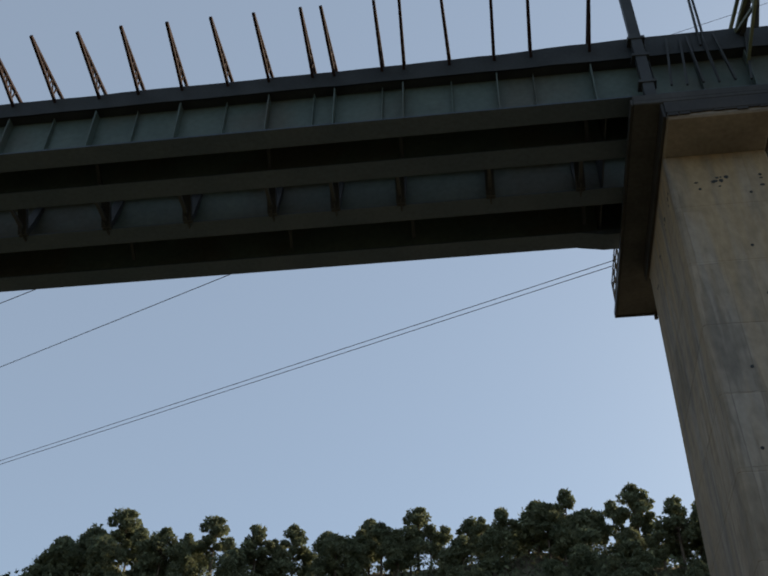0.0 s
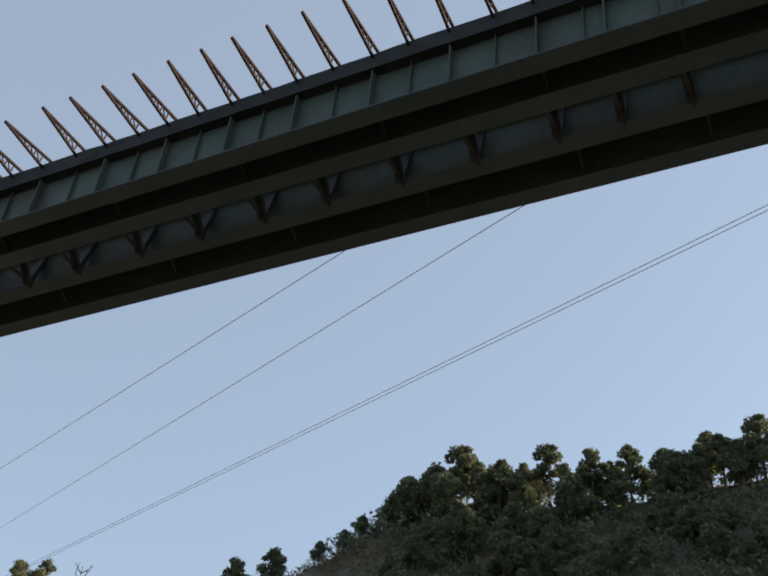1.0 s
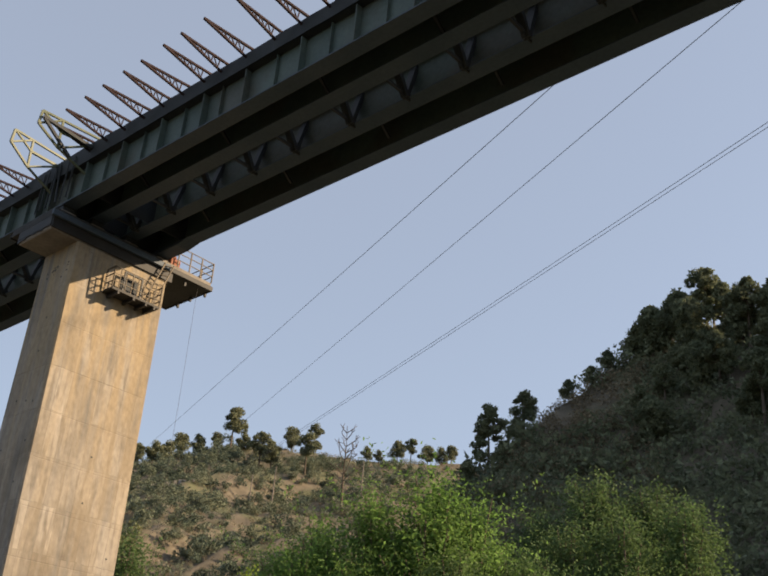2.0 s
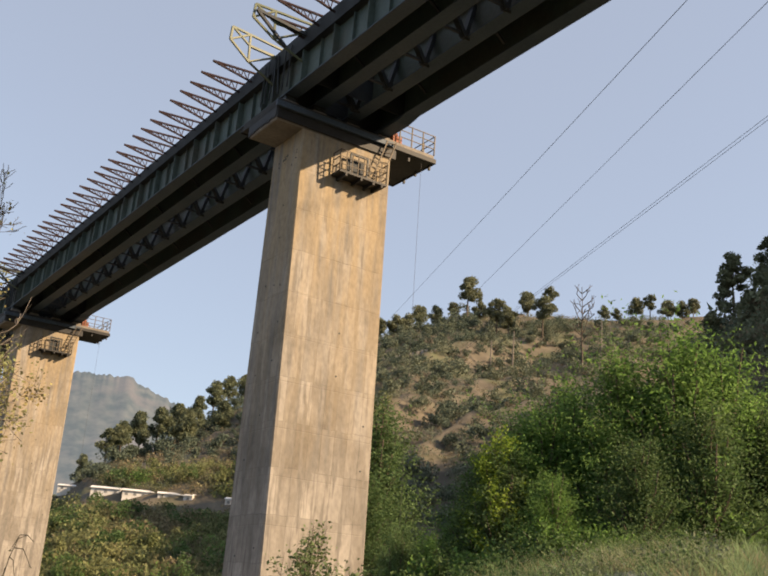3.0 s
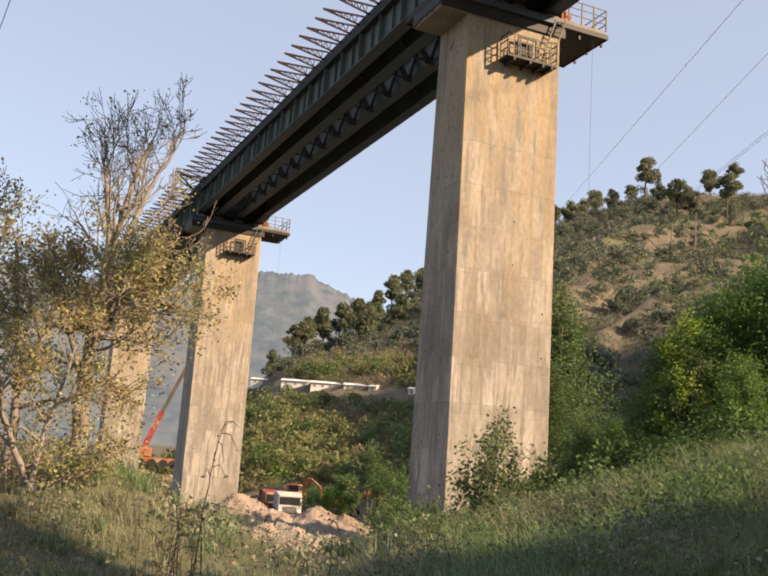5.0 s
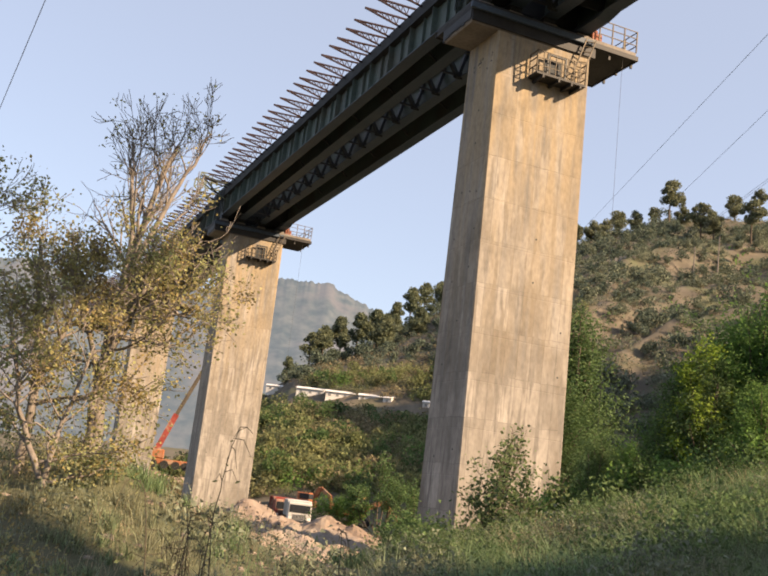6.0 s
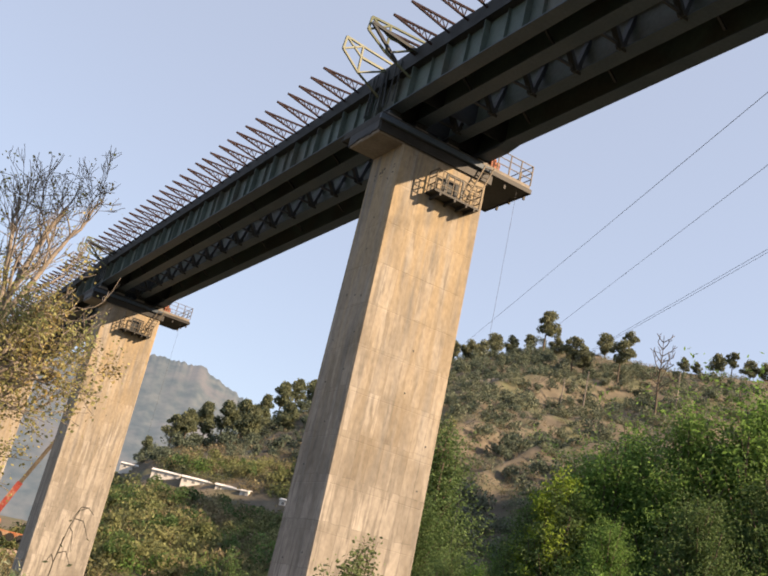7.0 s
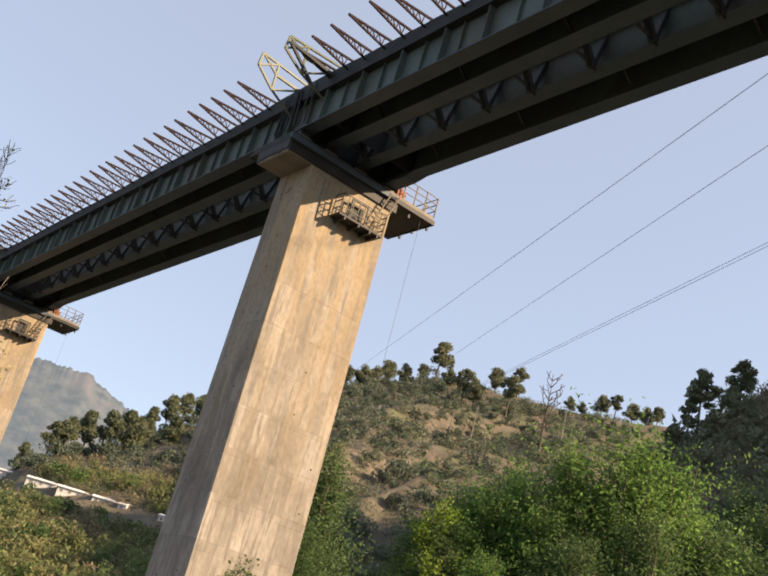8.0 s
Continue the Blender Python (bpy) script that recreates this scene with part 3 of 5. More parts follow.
for x in PIER_X:
    for off, tilt in ((1.3, 4),) if x > 0 else ((-0.3, 6), (2.4, -4)):
        frame_ob = thing("refuge_frame", "yellow green steel angle frame standing out from the deck edge", "steel frame", group="refuge frames", at=(x + off, EDGE_Y, 24.3))
        frame_ob.rotation_euler = (0, 0, radians(tilt))
        shared("frame_truss", refuge_frame, YELLOW, frame_ob, Matrix.Identity(4))
        if off > 0:
            bm = bmesh.new()
            bar(bm, (0.1, -2.4, 0.3), (0.12, 0.3, -0.1), 0.14)
            bar(bm, (0.1, -2.4, 0.3), (0.1, -0.9, -1.0), 0.12)
            part("dark_strut", bm, STEEL_DARK, frame_ob, "dark painted strut")
    # splice boards and loose bars over the pier
    bm = bmesh.new()
    for k in range(7):
        y = EDGE_Y - 0.05 - 0.03 * (k % 2)
        bar(bm, (x - 1.3 + 0.42 * k, y, 22.2), (x - 1.25 + 0.42 * k + random.uniform(-0.3, 0.3), y - 0.05, 24.25), 0.06)
    tagged(finish("hanging_bars", bm, STEEL_DARK), "loose dark steel bars hanging over the girder joint", "steel bars", kind="stuff")

# ---- cables ----


def cable(a, b, sag, radius, name="power_line", label="thin dark overhead power line", group="overhead lines"):
    curve = bpy.data.curves.new(name, "CURVE")
    curve.dimensions, curve.bevel_depth, curve.bevel_resolution = "3D", radius, 1
    spline = curve.splines.new("POLY")
    count = 60
    spline.points.add(count)
    a, b = Vector(a), Vector(b)
    for i in range(count + 1):
        t = i / count
        p = a.lerp(b, t)
        spline.points[i].co = (p.x, p.y, p.z - sag * 4 * t * (1 - t), 1)
    curve.materials.append(ROPE)
    ob = new(name, curve)
    return tagged(ob, label, "cable", group)


def line_through(p, q, before, after):
    p, q = Vector(p), Vector(q)
    return p + (p - q) * before, q + (q - p) * after


cable(polar(30.0, 36, 40.1), polar(57.6, 230, 15.1), 0.0, 0.021)
cable(polar(-15.0, 60, 53.2), polar(-45.0, 75, 49.5), 0.0, 0.024)
cable(*line_through(polar(19.15, 36, 41.8), polar(51.45, 150, 18.25), 0.4, 0.0), 0.0, 0.021)
cable(polar(51.45, 150, 18.25), polar(57.6, 172, 10.9), 0.0, 0.024)
for shift in (0.0, 0.35):
    a, b, c = Vector(polar(-10.3, 40.6, 42.1)), Vector(polar(49.9, 150, 16.75)), Vector(polar(57.6, 172, 10.0))
    drop = Vector((0, 0, shift))
    cable(a - drop + (a - b) * 0.6, b - drop, 0.0, 0.021)
    cable(b - drop, c - drop, 0.0, 0.024)
cable(*line_through(polar(90.95, 80, 17.79), polar(89.68, 62, 24.15), 0.6, 3.0), 0.0, 0.026)
cable((PIER_X[1] + 1.3, 25.0, 21.2), (PIER_X[1] + 1.5, 25.0, -0.5), 0.0, 0.007, "hanging_rope", "thin rope hanging from the pier platform", "ropes")
cable((PIER_X[2] + 1.3, 25.0, 21.2), (PIER_X[2] + 1.5, 25.0, -0.5), 0.0, 0.007, "hanging_rope", "thin rope hanging from the pier platform", "ropes")

# ---- plants ----
BARK = mat("grey brown bark", (0.075, 0.060, 0.046), (0.12, 0.096, 0.074), 3.0, 0.95, bump=0.5, stretch=(1, 1, 0.3))
BARK_PALE = mat("pale dry bark", (0.150, 0.130, 0.112), (0.220, 0.195, 0.170), 3.0, 0.95, bump=0.4)
# both needle greens are lightened for valley haze, PINE_PALE further
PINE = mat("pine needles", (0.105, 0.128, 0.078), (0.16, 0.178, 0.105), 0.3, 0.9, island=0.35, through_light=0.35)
PINE_PALE = mat("haze-pale pine needles", (0.13, 0.145, 0.085), (0.17, 0.18, 0.11), 0.3, 0.9, island=0.35, through_light=0.3)
HILL_DARK = mat("grey green hill tree leaves", (0.072, 0.096, 0.070), (0.110, 0.138, 0.100), 0.1, 0.9, island=0.4, through_light=0.25)
LOCUST = mat("fresh green leaves", (0.106, 0.200, 0.050), (0.152, 0.256, 0.072), 0.5, 0.7, island=0.3, vary=0.12, through_light=0.6)
LOCUST_DARK = mat("deep green leaves", (0.068, 0.120, 0.042), (0.104, 0.162, 0.060), 0.4, 0.75, island=0.35, vary=0.15, through_light=0.42)
# lime copy of the green leaves, with a sunlit patch put into the colour
LOCUST_LIME = mat("sunlit yellow green leaves", (0.15, 0.23, 0.03), (0.21, 0.29, 0.045), 0.5, 0.7, island=0.3, through_light=0.42)
BROAD = mat("broad shrub leaves", (0.085, 0.125, 0.052), (0.13, 0.17, 0.072), 1.0, 0.6, island=0.35, through_light=0.45)
STEM = mat("dark dry stems", (0.055, 0.048, 0.034), (0.085, 0.072, 0.050), 4.0, 0.9)
DRY_LEAF = mat("yellowing leaves", (0.33, 0.30, 0.135), (0.25, 0.28, 0.125), 0.8, 0.75, island=0.4, third=(0.30, 0.235, 0.10), third_scale=1.2, through_light=0.5)
SCRUB_OLIVE = mat("olive scrub", (0.115, 0.138, 0.092), (0.160, 0.178, 0.122), 0.12, 0.9, island=0.4, through_light=0.2)
SCRUB_GREEN = mat("green scrub", (0.135, 0.160, 0.066), (0.20, 0.21, 0.095), 0.12, 0.9, island=0.45, third=(0.22, 0.185, 0.11), third_scale=0.07, through_light=0.45)
SCRUB_DRY = mat("dry brown scrub", (0.155, 0.130, 0.085), (0.205, 0.172, 0.112), 0.12, 0.95, island=0.35, through_light=0.2)
GRASS = mat("rank green grass", (0.150, 0.232, 0.108), (0.215, 0.290, 0.150), 0.5, 0.8, island=0.55, third=(0.25, 0.255, 0.165), third_scale=0.45, through_light=0.5)
GRASS_DRY = mat("dry pale grass", (0.30, 0.25, 0.16), (0.38, 0.32, 0.21), 0.6, 0.85, island=0.35, through_light=0.3)

rng = np.random.default_rng(11)


def spread(n):
    """Random unit vectors."""
    v = rng.normal(size=(n, 3))
    return v / np.linalg.norm(v, axis=1)[:, None]


def leaf_quads(spots, size, flat=0.0, long=1.6):
    """A folded four-cornered leaf at each spot, turned at random."""
    n = len(spots)
    way, side = spread(n), spread(n)
    way[:, 2] = way[:, 2] * (1 - flat) - 0.35 * flat
    way /= np.linalg.norm(way, axis=1)[:, None]
    side = np.cross(way, side)
    side /= np.linalg.norm(side, axis=1)[:, None] + 1e-9
    s = (size * rng.uniform(0.6, 1.3, n))[:, None]
    corners = np.stack([spots - way * s * long / 2, spots + side * s / 2, spots + way * s * long / 2, spots - side * s / 2], 1)
    return corners.reshape(-1, 3), np.arange(4 * n).reshape(n, 4)


def leaf_tris(spots, size):
    """A three-cornered tuft at each spot, for plants far off."""
    n = len(spots)
    s = (size * rng.uniform(0.6, 1.35, n))[:, None]
    a, b = spread(n), spread(n)
    corners = np.stack([spots + a * s * 0.75, spots + b * s * 0.75, spots - (a + b) * s * 0.5], 1)
    return corners.reshape(-1, 3), np.arange(3 * n).reshape(n, 3)


def tubes(limbs, sides=5):
    """Tapered tubes for rows of start, end and two radii."""
    limbs = np.asarray(limbs, float)
    a, b, ra, rb = limbs[:, :3], limbs[:, 3:6], limbs[:, 6], limbs[:, 7]
    way = b - a
    way /= np.linalg.norm(way, axis=1)[:, None] + 1e-9
    other = np.where(np.abs(way[:, 2:3]) > 0.9, [[1.0, 0, 0]], [[0, 0, 1.0]])
    u = np.cross(way, other)
    u /= np.linalg.norm(u, axis=1)[:, None]
    v = np.cross(way, u)
    turn = np.linspace(0, 2 * np.pi, sides, endpoint=False)
    ring = u[:, None] * np.cos(turn)[None, :, None] + v[:, None] * np.sin(turn)[None, :, None]
    verts = np.concatenate([a[:, None] + ring * ra[:, None, None], b[:, None] + ring * rb[:, None, None]], 1)
    base = (np.arange(len(limbs)) * 2 * sides)[:, None]
    i = np.arange(sides)
    j = (i + 1) % sides
    faces = np.stack([base + i, base + j, base + sides + j, base + sides + i], -1)
    return verts.reshape(-1, 3), faces.reshape(-1, 4)


def join(*sets):
    verts, faces, n = [], [], 0
    for v, f in sets:
        verts.append(v), faces.append(f + n)
        n += len(v)
    return np.concatenate(verts), np.concatenate(faces)


def grow(start, way, length, radius, depth, split=(2, 3), wide=0.6, rise=0.15, shrink=0.72, steps=4, out=None, tips=None):
    """Limbs that bend, taper and fork."""
    out, tips = ([] if out is None else out), ([] if tips is None else tips)
    p, d, r = np.array(start, float), np.array(way, float), radius
    for k in range(steps):
        d = d + rng.normal(size=3) * 0.13 + [0, 0, rise * 0.3]
        d /= np.linalg.norm(d)
        q, r2 = p + d * length / steps, r * (0.86 if depth else 0.7)
        out.append([*p, *q, r, r2])
        if depth <= 1:
            tips.append(q)
        if depth and k >= 1 and rng.random() < 0.55:
            fork = d + rng.normal(size=3) * wide
            fork /= np.linalg.norm(fork)
            grow(q, fork, length * shrink * rng.uniform(0.6, 1.0), r2 * 0.6, depth - 1, split, wide, rise, shrink, steps, out, tips)
        p, r = q, r2
    if depth:
        for _ in range(rng.integers(split[0], split[1] + 1)):
            fork = d + rng.normal(size=3) * wide + [0, 0, rise]
            fork /= np.linalg.norm(fork)
            grow(p, fork, length * shrink * rng.uniform(0.7, 1.1), r * 0.75, depth - 1, split, wide, rise, shrink, steps, out, tips)
    return out, tips


def clumps(centres, radii, per, squash=0.75):
    """Points in the outer part of rough balls."""
    spots = []
    for c, r in zip(centres, radii):
        v = spread(per) * (rng.uniform(0.35, 1.0, per) ** 0.6)[:, None] * r
        v[:, 2] *= squash
        spots.append(np.asarray(c) + v)
    return np.concatenate(spots)


def plant(name, label, category, group, wood, bark, foliage, leaf, crown="crown"):
    """A plant as a thing with its wood and its leaves, standing at its own origin."""
    ob = thing(name, label, category, group)
    if wood is not None:
        t = new("trunk", sheet("trunk", *tubes(wood), bark))
        t.parent = ob
    if foliage is not None:
        c = new(crown, sheet(crown, *foliage, leaf, smooth=False))
        c.parent = ob
    return ob


def pine(tall, bare, wide, per=120, size=0.5, leaf=PINE, count=11):
    lean = rng.normal(size=2) * 0.03 * tall
    wood = []
    last = np.array([0, 0, -0.8])
    for k in range(1, 7):
        t = k / 6
        q = np.array([lean[0] * t * t, lean[1] * t * t, tall * 0.95 * t])
        wood.append([*last, *q, 0.026 * tall * (1.08 - t + 1 / 6), 0.026 * tall * (1.08 - t)])
        last = q
    centres, radii = [], []
    for k in range(count):
        t = bare + (1 - bare) * (k + 0.5) / count
        turn, out = rng.uniform(0, 6.28), wide * math.sin(math.pi * min(0.96, 0.22 + 0.74 * (t - bare) / (1 - bare))) * rng.uniform(0.15, 0.95)
        c = np.array([lean[0] * t * t + out * math.cos(turn), lean[1] * t * t + out * math.sin(turn), tall * t])
        centres.append(c), radii.append(wide * rng.uniform(0.26, 0.5))
        wood.append([lean[0] * t * t, lean[1] * t * t, tall * t * 0.94, *c, 0.008 * tall, 0.003 * tall])
    return wood, leaf_tris(clumps(centres, radii, per), size * 1.1)


def bushy(tall, wide, stems, per, size, count, low=0.25, droop=0.3):
    """A leafy tree of several stems with feathery sprays down to near the ground."""
    wood, spots = [], []
    for s in range(stems):
        turn = 6.28 * s / stems + rng.uniform(-0.4, 0.4)
        top = np.array([math.cos(turn) * wide * rng.uniform(0.1, 0.45), math.sin(turn) * wide * rng.uniform(0.1, 0.45), tall * rng.uniform(0.7, 0.95)])
        mid = top * [0.4, 0.4, 0.5] + rng.normal(size=3) * 0.2
        wood += [[*(top * [0.1, 0.1, 0]), *mid, 0.011 * tall, 0.008 * tall], [*mid, *top, 0.008 * tall, 0.003 * tall]]
    for k in range(count):
        t = low + (1 - low) * rng.random() ** 0.8
        turn = rng.uniform(0, 6.28)
        out = wide * (1.0 - 0.8 * max(0, t - 0.4) / 0.6) * rng.uniform(0.3, 1.0)
        a = np.array([0.35 * out * math.cos(turn), 0.35 * out * math.sin(turn), tall * t * 0.82])
        b = np.array([out * math.cos(turn), out * math.sin(turn), tall * t * rng.uniform(0.95, 1.06)])
        wood.append([*a, *b, 0.004 * tall, 0.0015 * tall])
        # a spray: leaves strewn along an arching shoot and its side shoots
        u = rng.random(per) ** 0.7
        shoot = rng.normal(size=(5, 3)) * [0.16, 0.16, 0.11] * wide
        pick = rng.integers(0, 5, per)
        p = a + (b - a) * u[:, None] + shoot[pick] * u[:, None]
        p[:, 2] += 0.06 * tall * np.sin(u * 3.0) * rng.uniform(0.2, 1.0)
        spots.append(p + rng.normal(size=(per, 3)) * 0.055 * wide)
    return wood, leaf_quads(np.concatenate(spots), size, droop, 2.4)


def put(source, x, y, scale=1.0, sink=0.0, z=None, squash=1.0):
    z = ground_at(x, y) if z is None else z
    m = Matrix.LocRotScale((x, y, z - sink), Euler((0, 0, rng.uniform(0, 6.28))), (scale, scale, scale * squash))
    if "used" not in source:
        source["used"] = 1
        source.matrix_basis = m
        return source
    ob = copy_thing(source, Matrix.Identity(4))
    ob.matrix_basis = m
    return ob


# pines along the crests
crest_pines = [plant("pine_tree", text, "pine tree", "trees on the ridges", *(lambda w: (w[0], BARK, w[1], leaf))(pine(tall, bare, wide, per, 0.42, leaf, 2 * count)))
               for text, tall, bare, wide, per, leaf, count in (
                   ("dark round-crowned pine on the ridge against the sky", 11, 0.42, 3.4, 150, PINE, 12),
                   ("tall dark pine with a bare lower trunk on the ridge", 13, 0.5, 2.8, 150, PINE, 11),
                   ("broad dark pine with layered clumps on the ridge", 10, 0.3, 3.9, 150, PINE, 14),
                   ("slender dark pine with gaps in its crown", 12, 0.38, 2.5, 120, PINE, 10))]
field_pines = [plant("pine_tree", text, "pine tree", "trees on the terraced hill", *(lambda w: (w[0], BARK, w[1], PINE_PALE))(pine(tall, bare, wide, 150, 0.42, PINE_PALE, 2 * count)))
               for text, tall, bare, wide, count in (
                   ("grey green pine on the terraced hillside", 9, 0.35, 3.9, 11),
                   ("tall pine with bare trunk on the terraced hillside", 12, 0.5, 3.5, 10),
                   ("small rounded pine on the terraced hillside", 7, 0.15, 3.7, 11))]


def along(points, t):
    k = min(int(t * (len(points) - 1)), len(points) - 2)
    f = t * (len(points) - 1) - k
    return [a + f * (b - a) for a, b in zip(points[k], points[k + 1])]


WOODED, TERRACED = RIDGES["wooded"][0], RIDGES["terraced"][0]
# close wood from 27 degrees to the right, thinning down the nose
for k in range(128):
    az = -14 + 41.5 * (k % 64 + rng.uniform(-0.4, 0.4)) / 63
    d = float(np.interp(az, [p[0] for p in WOODED], [p[1] for p in WOODED])) + (rng.uniform(-8, 3) if k < 64 else rng.uniform(-34, -10))
    x, y, _ = polar(az, d, 0)
    put(crest_pines[k % 4], x, y, rng.uniform(0.75, 1.2) * (1.16 if 19 < az < 24.5 else 1.18 if az < -3 else 1.15 if az < 1 else 1.0) * (1 if k < 64 else 0.75) * (0.84 if az < 18 else 0.94), 0.3)
for az, d, kind, scale in ((26.7, 176, 2, 1.15), (25.2, 174, 0, 1.2), (27.6, 178, 2, 0.75), (34.4, 161, 0, 0.72), (34.9, 160, 2, 0.45), (36.5, 152, 1, 0.86), (37.0, 151, 3, 0.6), (35.7, 152, 2, 0.42), (31.8, 170, 2, 0.45), (30.4, 173, 2, 0.4), (29.4, 176, 2, 0.45), (37.7, 149, 2, 0.45)):
    x, y, _ = polar(az, d, 0)
    put(crest_pines[kind], x, y, scale, 0.3)
# scattered trees on the terraced crest and slope
ON_TERRACES = ((51.8, -12, 1, 1.35), (51.0, -8, 2, 0.8), (53.6, 0, 2, 0.9), (54.6, 0, 0, 0.95), (55.3, -2, 2, 0.9), (52.6, 2, 0, 0.7), (48.2, -5, 0, 1.05), (46.9, 0, 1, 0.85), (43.7, 0, 2, 0.7), (43.0, 0, 2, 0.6), (41.9, 0, 0, 0.95), (41.1, 0, 1, 0.85), (40.1, 0, 2, 0.95), (39.3, 0, 2, 0.9), (38.7, 0, 0, 0.8), (56.0, -6, 2, 0.9), (57.0, -4, 0, 0.8))
ABOVE_HUTS = ((68.1, -6, 1, 1.35), (66.9, -4, 0, 1.1), (66.2, -2, 2, 1.2), (65.4, 0, 0, 1.05), (64.5, 0, 1, 1.15), (63.9, -3, 0, 1.1), (69.1, -6, 2, 1.3), (70.0, -6, 2, 1.35), (71.0, -8, 2, 1.0), (71.7, -6, 0, 0.95), (72.9, -6, 2, 0.75), (67.5, -26, 1, 1.25), (65.6, -30, 1, 1.1), (63.2, -4, 2, 1.2), (62.4, -8, 0, 1.2), (50.0, -50, 1, 1.1), (49.3, -55, 1, 1.0), (47.3, -60, 1, 1.1))
for az, back, kind, scale in ON_TERRACES + ABOVE_HUTS:
    d = float(np.interp(az, [p[0] for p in TERRACED], [p[1] for p in TERRACED])) + back
    x, y, _ = polar(az, d, 0)
    put(field_pines[kind] if az < 60 else crest_pines[(kind * 2) % 4], x, y, scale * (1.12 if az < 60 else 0.88), 0.3)


# scrub on the hillsides
def scatter(name, label, material, spots, heights, leaves, size, kind="stuff", flat=0.0):
    """Many small bushes as one sheet of leaves."""
    template = spread(leaves) * (rng.uniform(0.4, 1.0, leaves) ** 0.5)[:, None]
    template[:, 2] = template[:, 2] * 0.85 + 0.6
    all_spots = (spots[:, None] + template[None] * heights[:, None, None] * rng.uniform(0.75, 1.25, (len(spots), leaves, 1))).reshape(-1, 3)
    each = np.repeat(heights, leaves) * size
    verts, faces = leaf_tris(all_spots, each)
    ob = new(name, sheet(name, verts, faces, material, smooth=False))
    return tagged(ob, label, "scrub", kind=kind)


def hill_spots(n, az0, az1, d0, d1, keep, tall=True):
    az, d = rng.uniform(az0, az1, n), np.sqrt(rng.uniform(d0**2, d1**2, n))
    x, y = -d * np.sin(np.radians(az)), d * np.cos(np.radians(az))
    ok = np.array([noise.noise((a * 0.03, b * 0.03, 11)) for a, b in zip(x, y)]) > keep
    x, y, az = x[ok], y[ok], az[ok]
    z = rough(x, y)
    up = np.degrees(np.arctan2(z, np.hypot(x, y)))
    clear = (up > (4.4 if tall else 4.9)) & (up < 5.6) & (az > 62) & (az < 75)  # the bench with the huts
    clear |= (np.hypot(x, y) < 122) & (az > 64)  # the works ground
    return np.stack([x, y, z], -1)[~clear]


def crowns(name, label, material, spots, sizes, leaves, size):
    """Many far trees, each of several leafy lobes on a short stem, as one sheet."""
    n, lobes = len(spots), 6
    centre = rng.normal(size=(n, lobes, 3)) * [0.42, 0.42, 0.30]
    centre[:, :, 2] = np.abs(centre[:, :, 2]) + rng.uniform(0.45, 0.9, (n, 1)) * rng.uniform(0.5, 1.5, (n, lobes))
    radius = rng.uniform(0.3, 0.62, (n, lobes))
    pick = rng.integers(0, lobes, (n, leaves))
    row = np.arange(n)[:, None]
    ball = spread(n * leaves).reshape(n, leaves, 3) * (rng.uniform(0.3, 1.0, (n, leaves, 1)) ** 0.4)
    points = centre[row, pick] + ball * radius[row, pick][..., None]
    points = (spots[:, None] + points * sizes[:, None, None]).reshape(-1, 3)
    verts, faces = leaf_tris(points, np.repeat(sizes, leaves) * size)
    return tagged(new(name, sheet(name, verts, faces, material, smooth=False)), label, "trees", kind="stuff")


for label, material, n, az0, az1, d0, d1, keep, lo, hi, leaves, size in (
        ("grey green rounded trees over the terraced hillside", SCRUB_OLIVE, 620, 40, 62, 150, 390, -0.6, 1.2, 2.7, 300, 0.18),
        ("dark rounded trees over the terraced hillside", HILL_DARK, 520, 36, 63, 140, 400, -0.9, 1.1, 2.8, 320, 0.17),
        ("dark low trees across the hill above the huts", HILL_DARK, 120, 60, 76, 236, 300, -0.9, 1.2, 2.6, 300, 0.19),
        ("deep green trees on the valley slope", LOCUST_DARK, 190, 57, 84, 114, 225, -0.5, 1.2, 2.5, 420, 0.15),
        ("olive trees on the valley slope", SCRUB_GREEN, 240, 57, 84, 114, 230, -0.6, 1.1, 2.4, 380, 0.16)):
    spots = hill_spots(n, az0, az1, d0, d1, keep)
    crowns("hill_trees", label, material, spots, rng.uniform(lo, hi, len(spots)), leaves, size)

az = rng.uniform(61.5, 71.5, 70)
d = np.interp(az, [p[0] for p in TERRACED], [p[1] for p in TERRACED]) + rng.uniform(-14, -2, 70)
x, y = -d * np.sin(np.radians(az)), d * np.cos(np.radians(az))
crowns("hill_trees", "close dark wood along the crest above the huts", HILL_DARK, np.stack([x, y, rough(x, y) + 0.4], -1), rng.uniform(1.2, 2.3, 70), 420, 0.16)

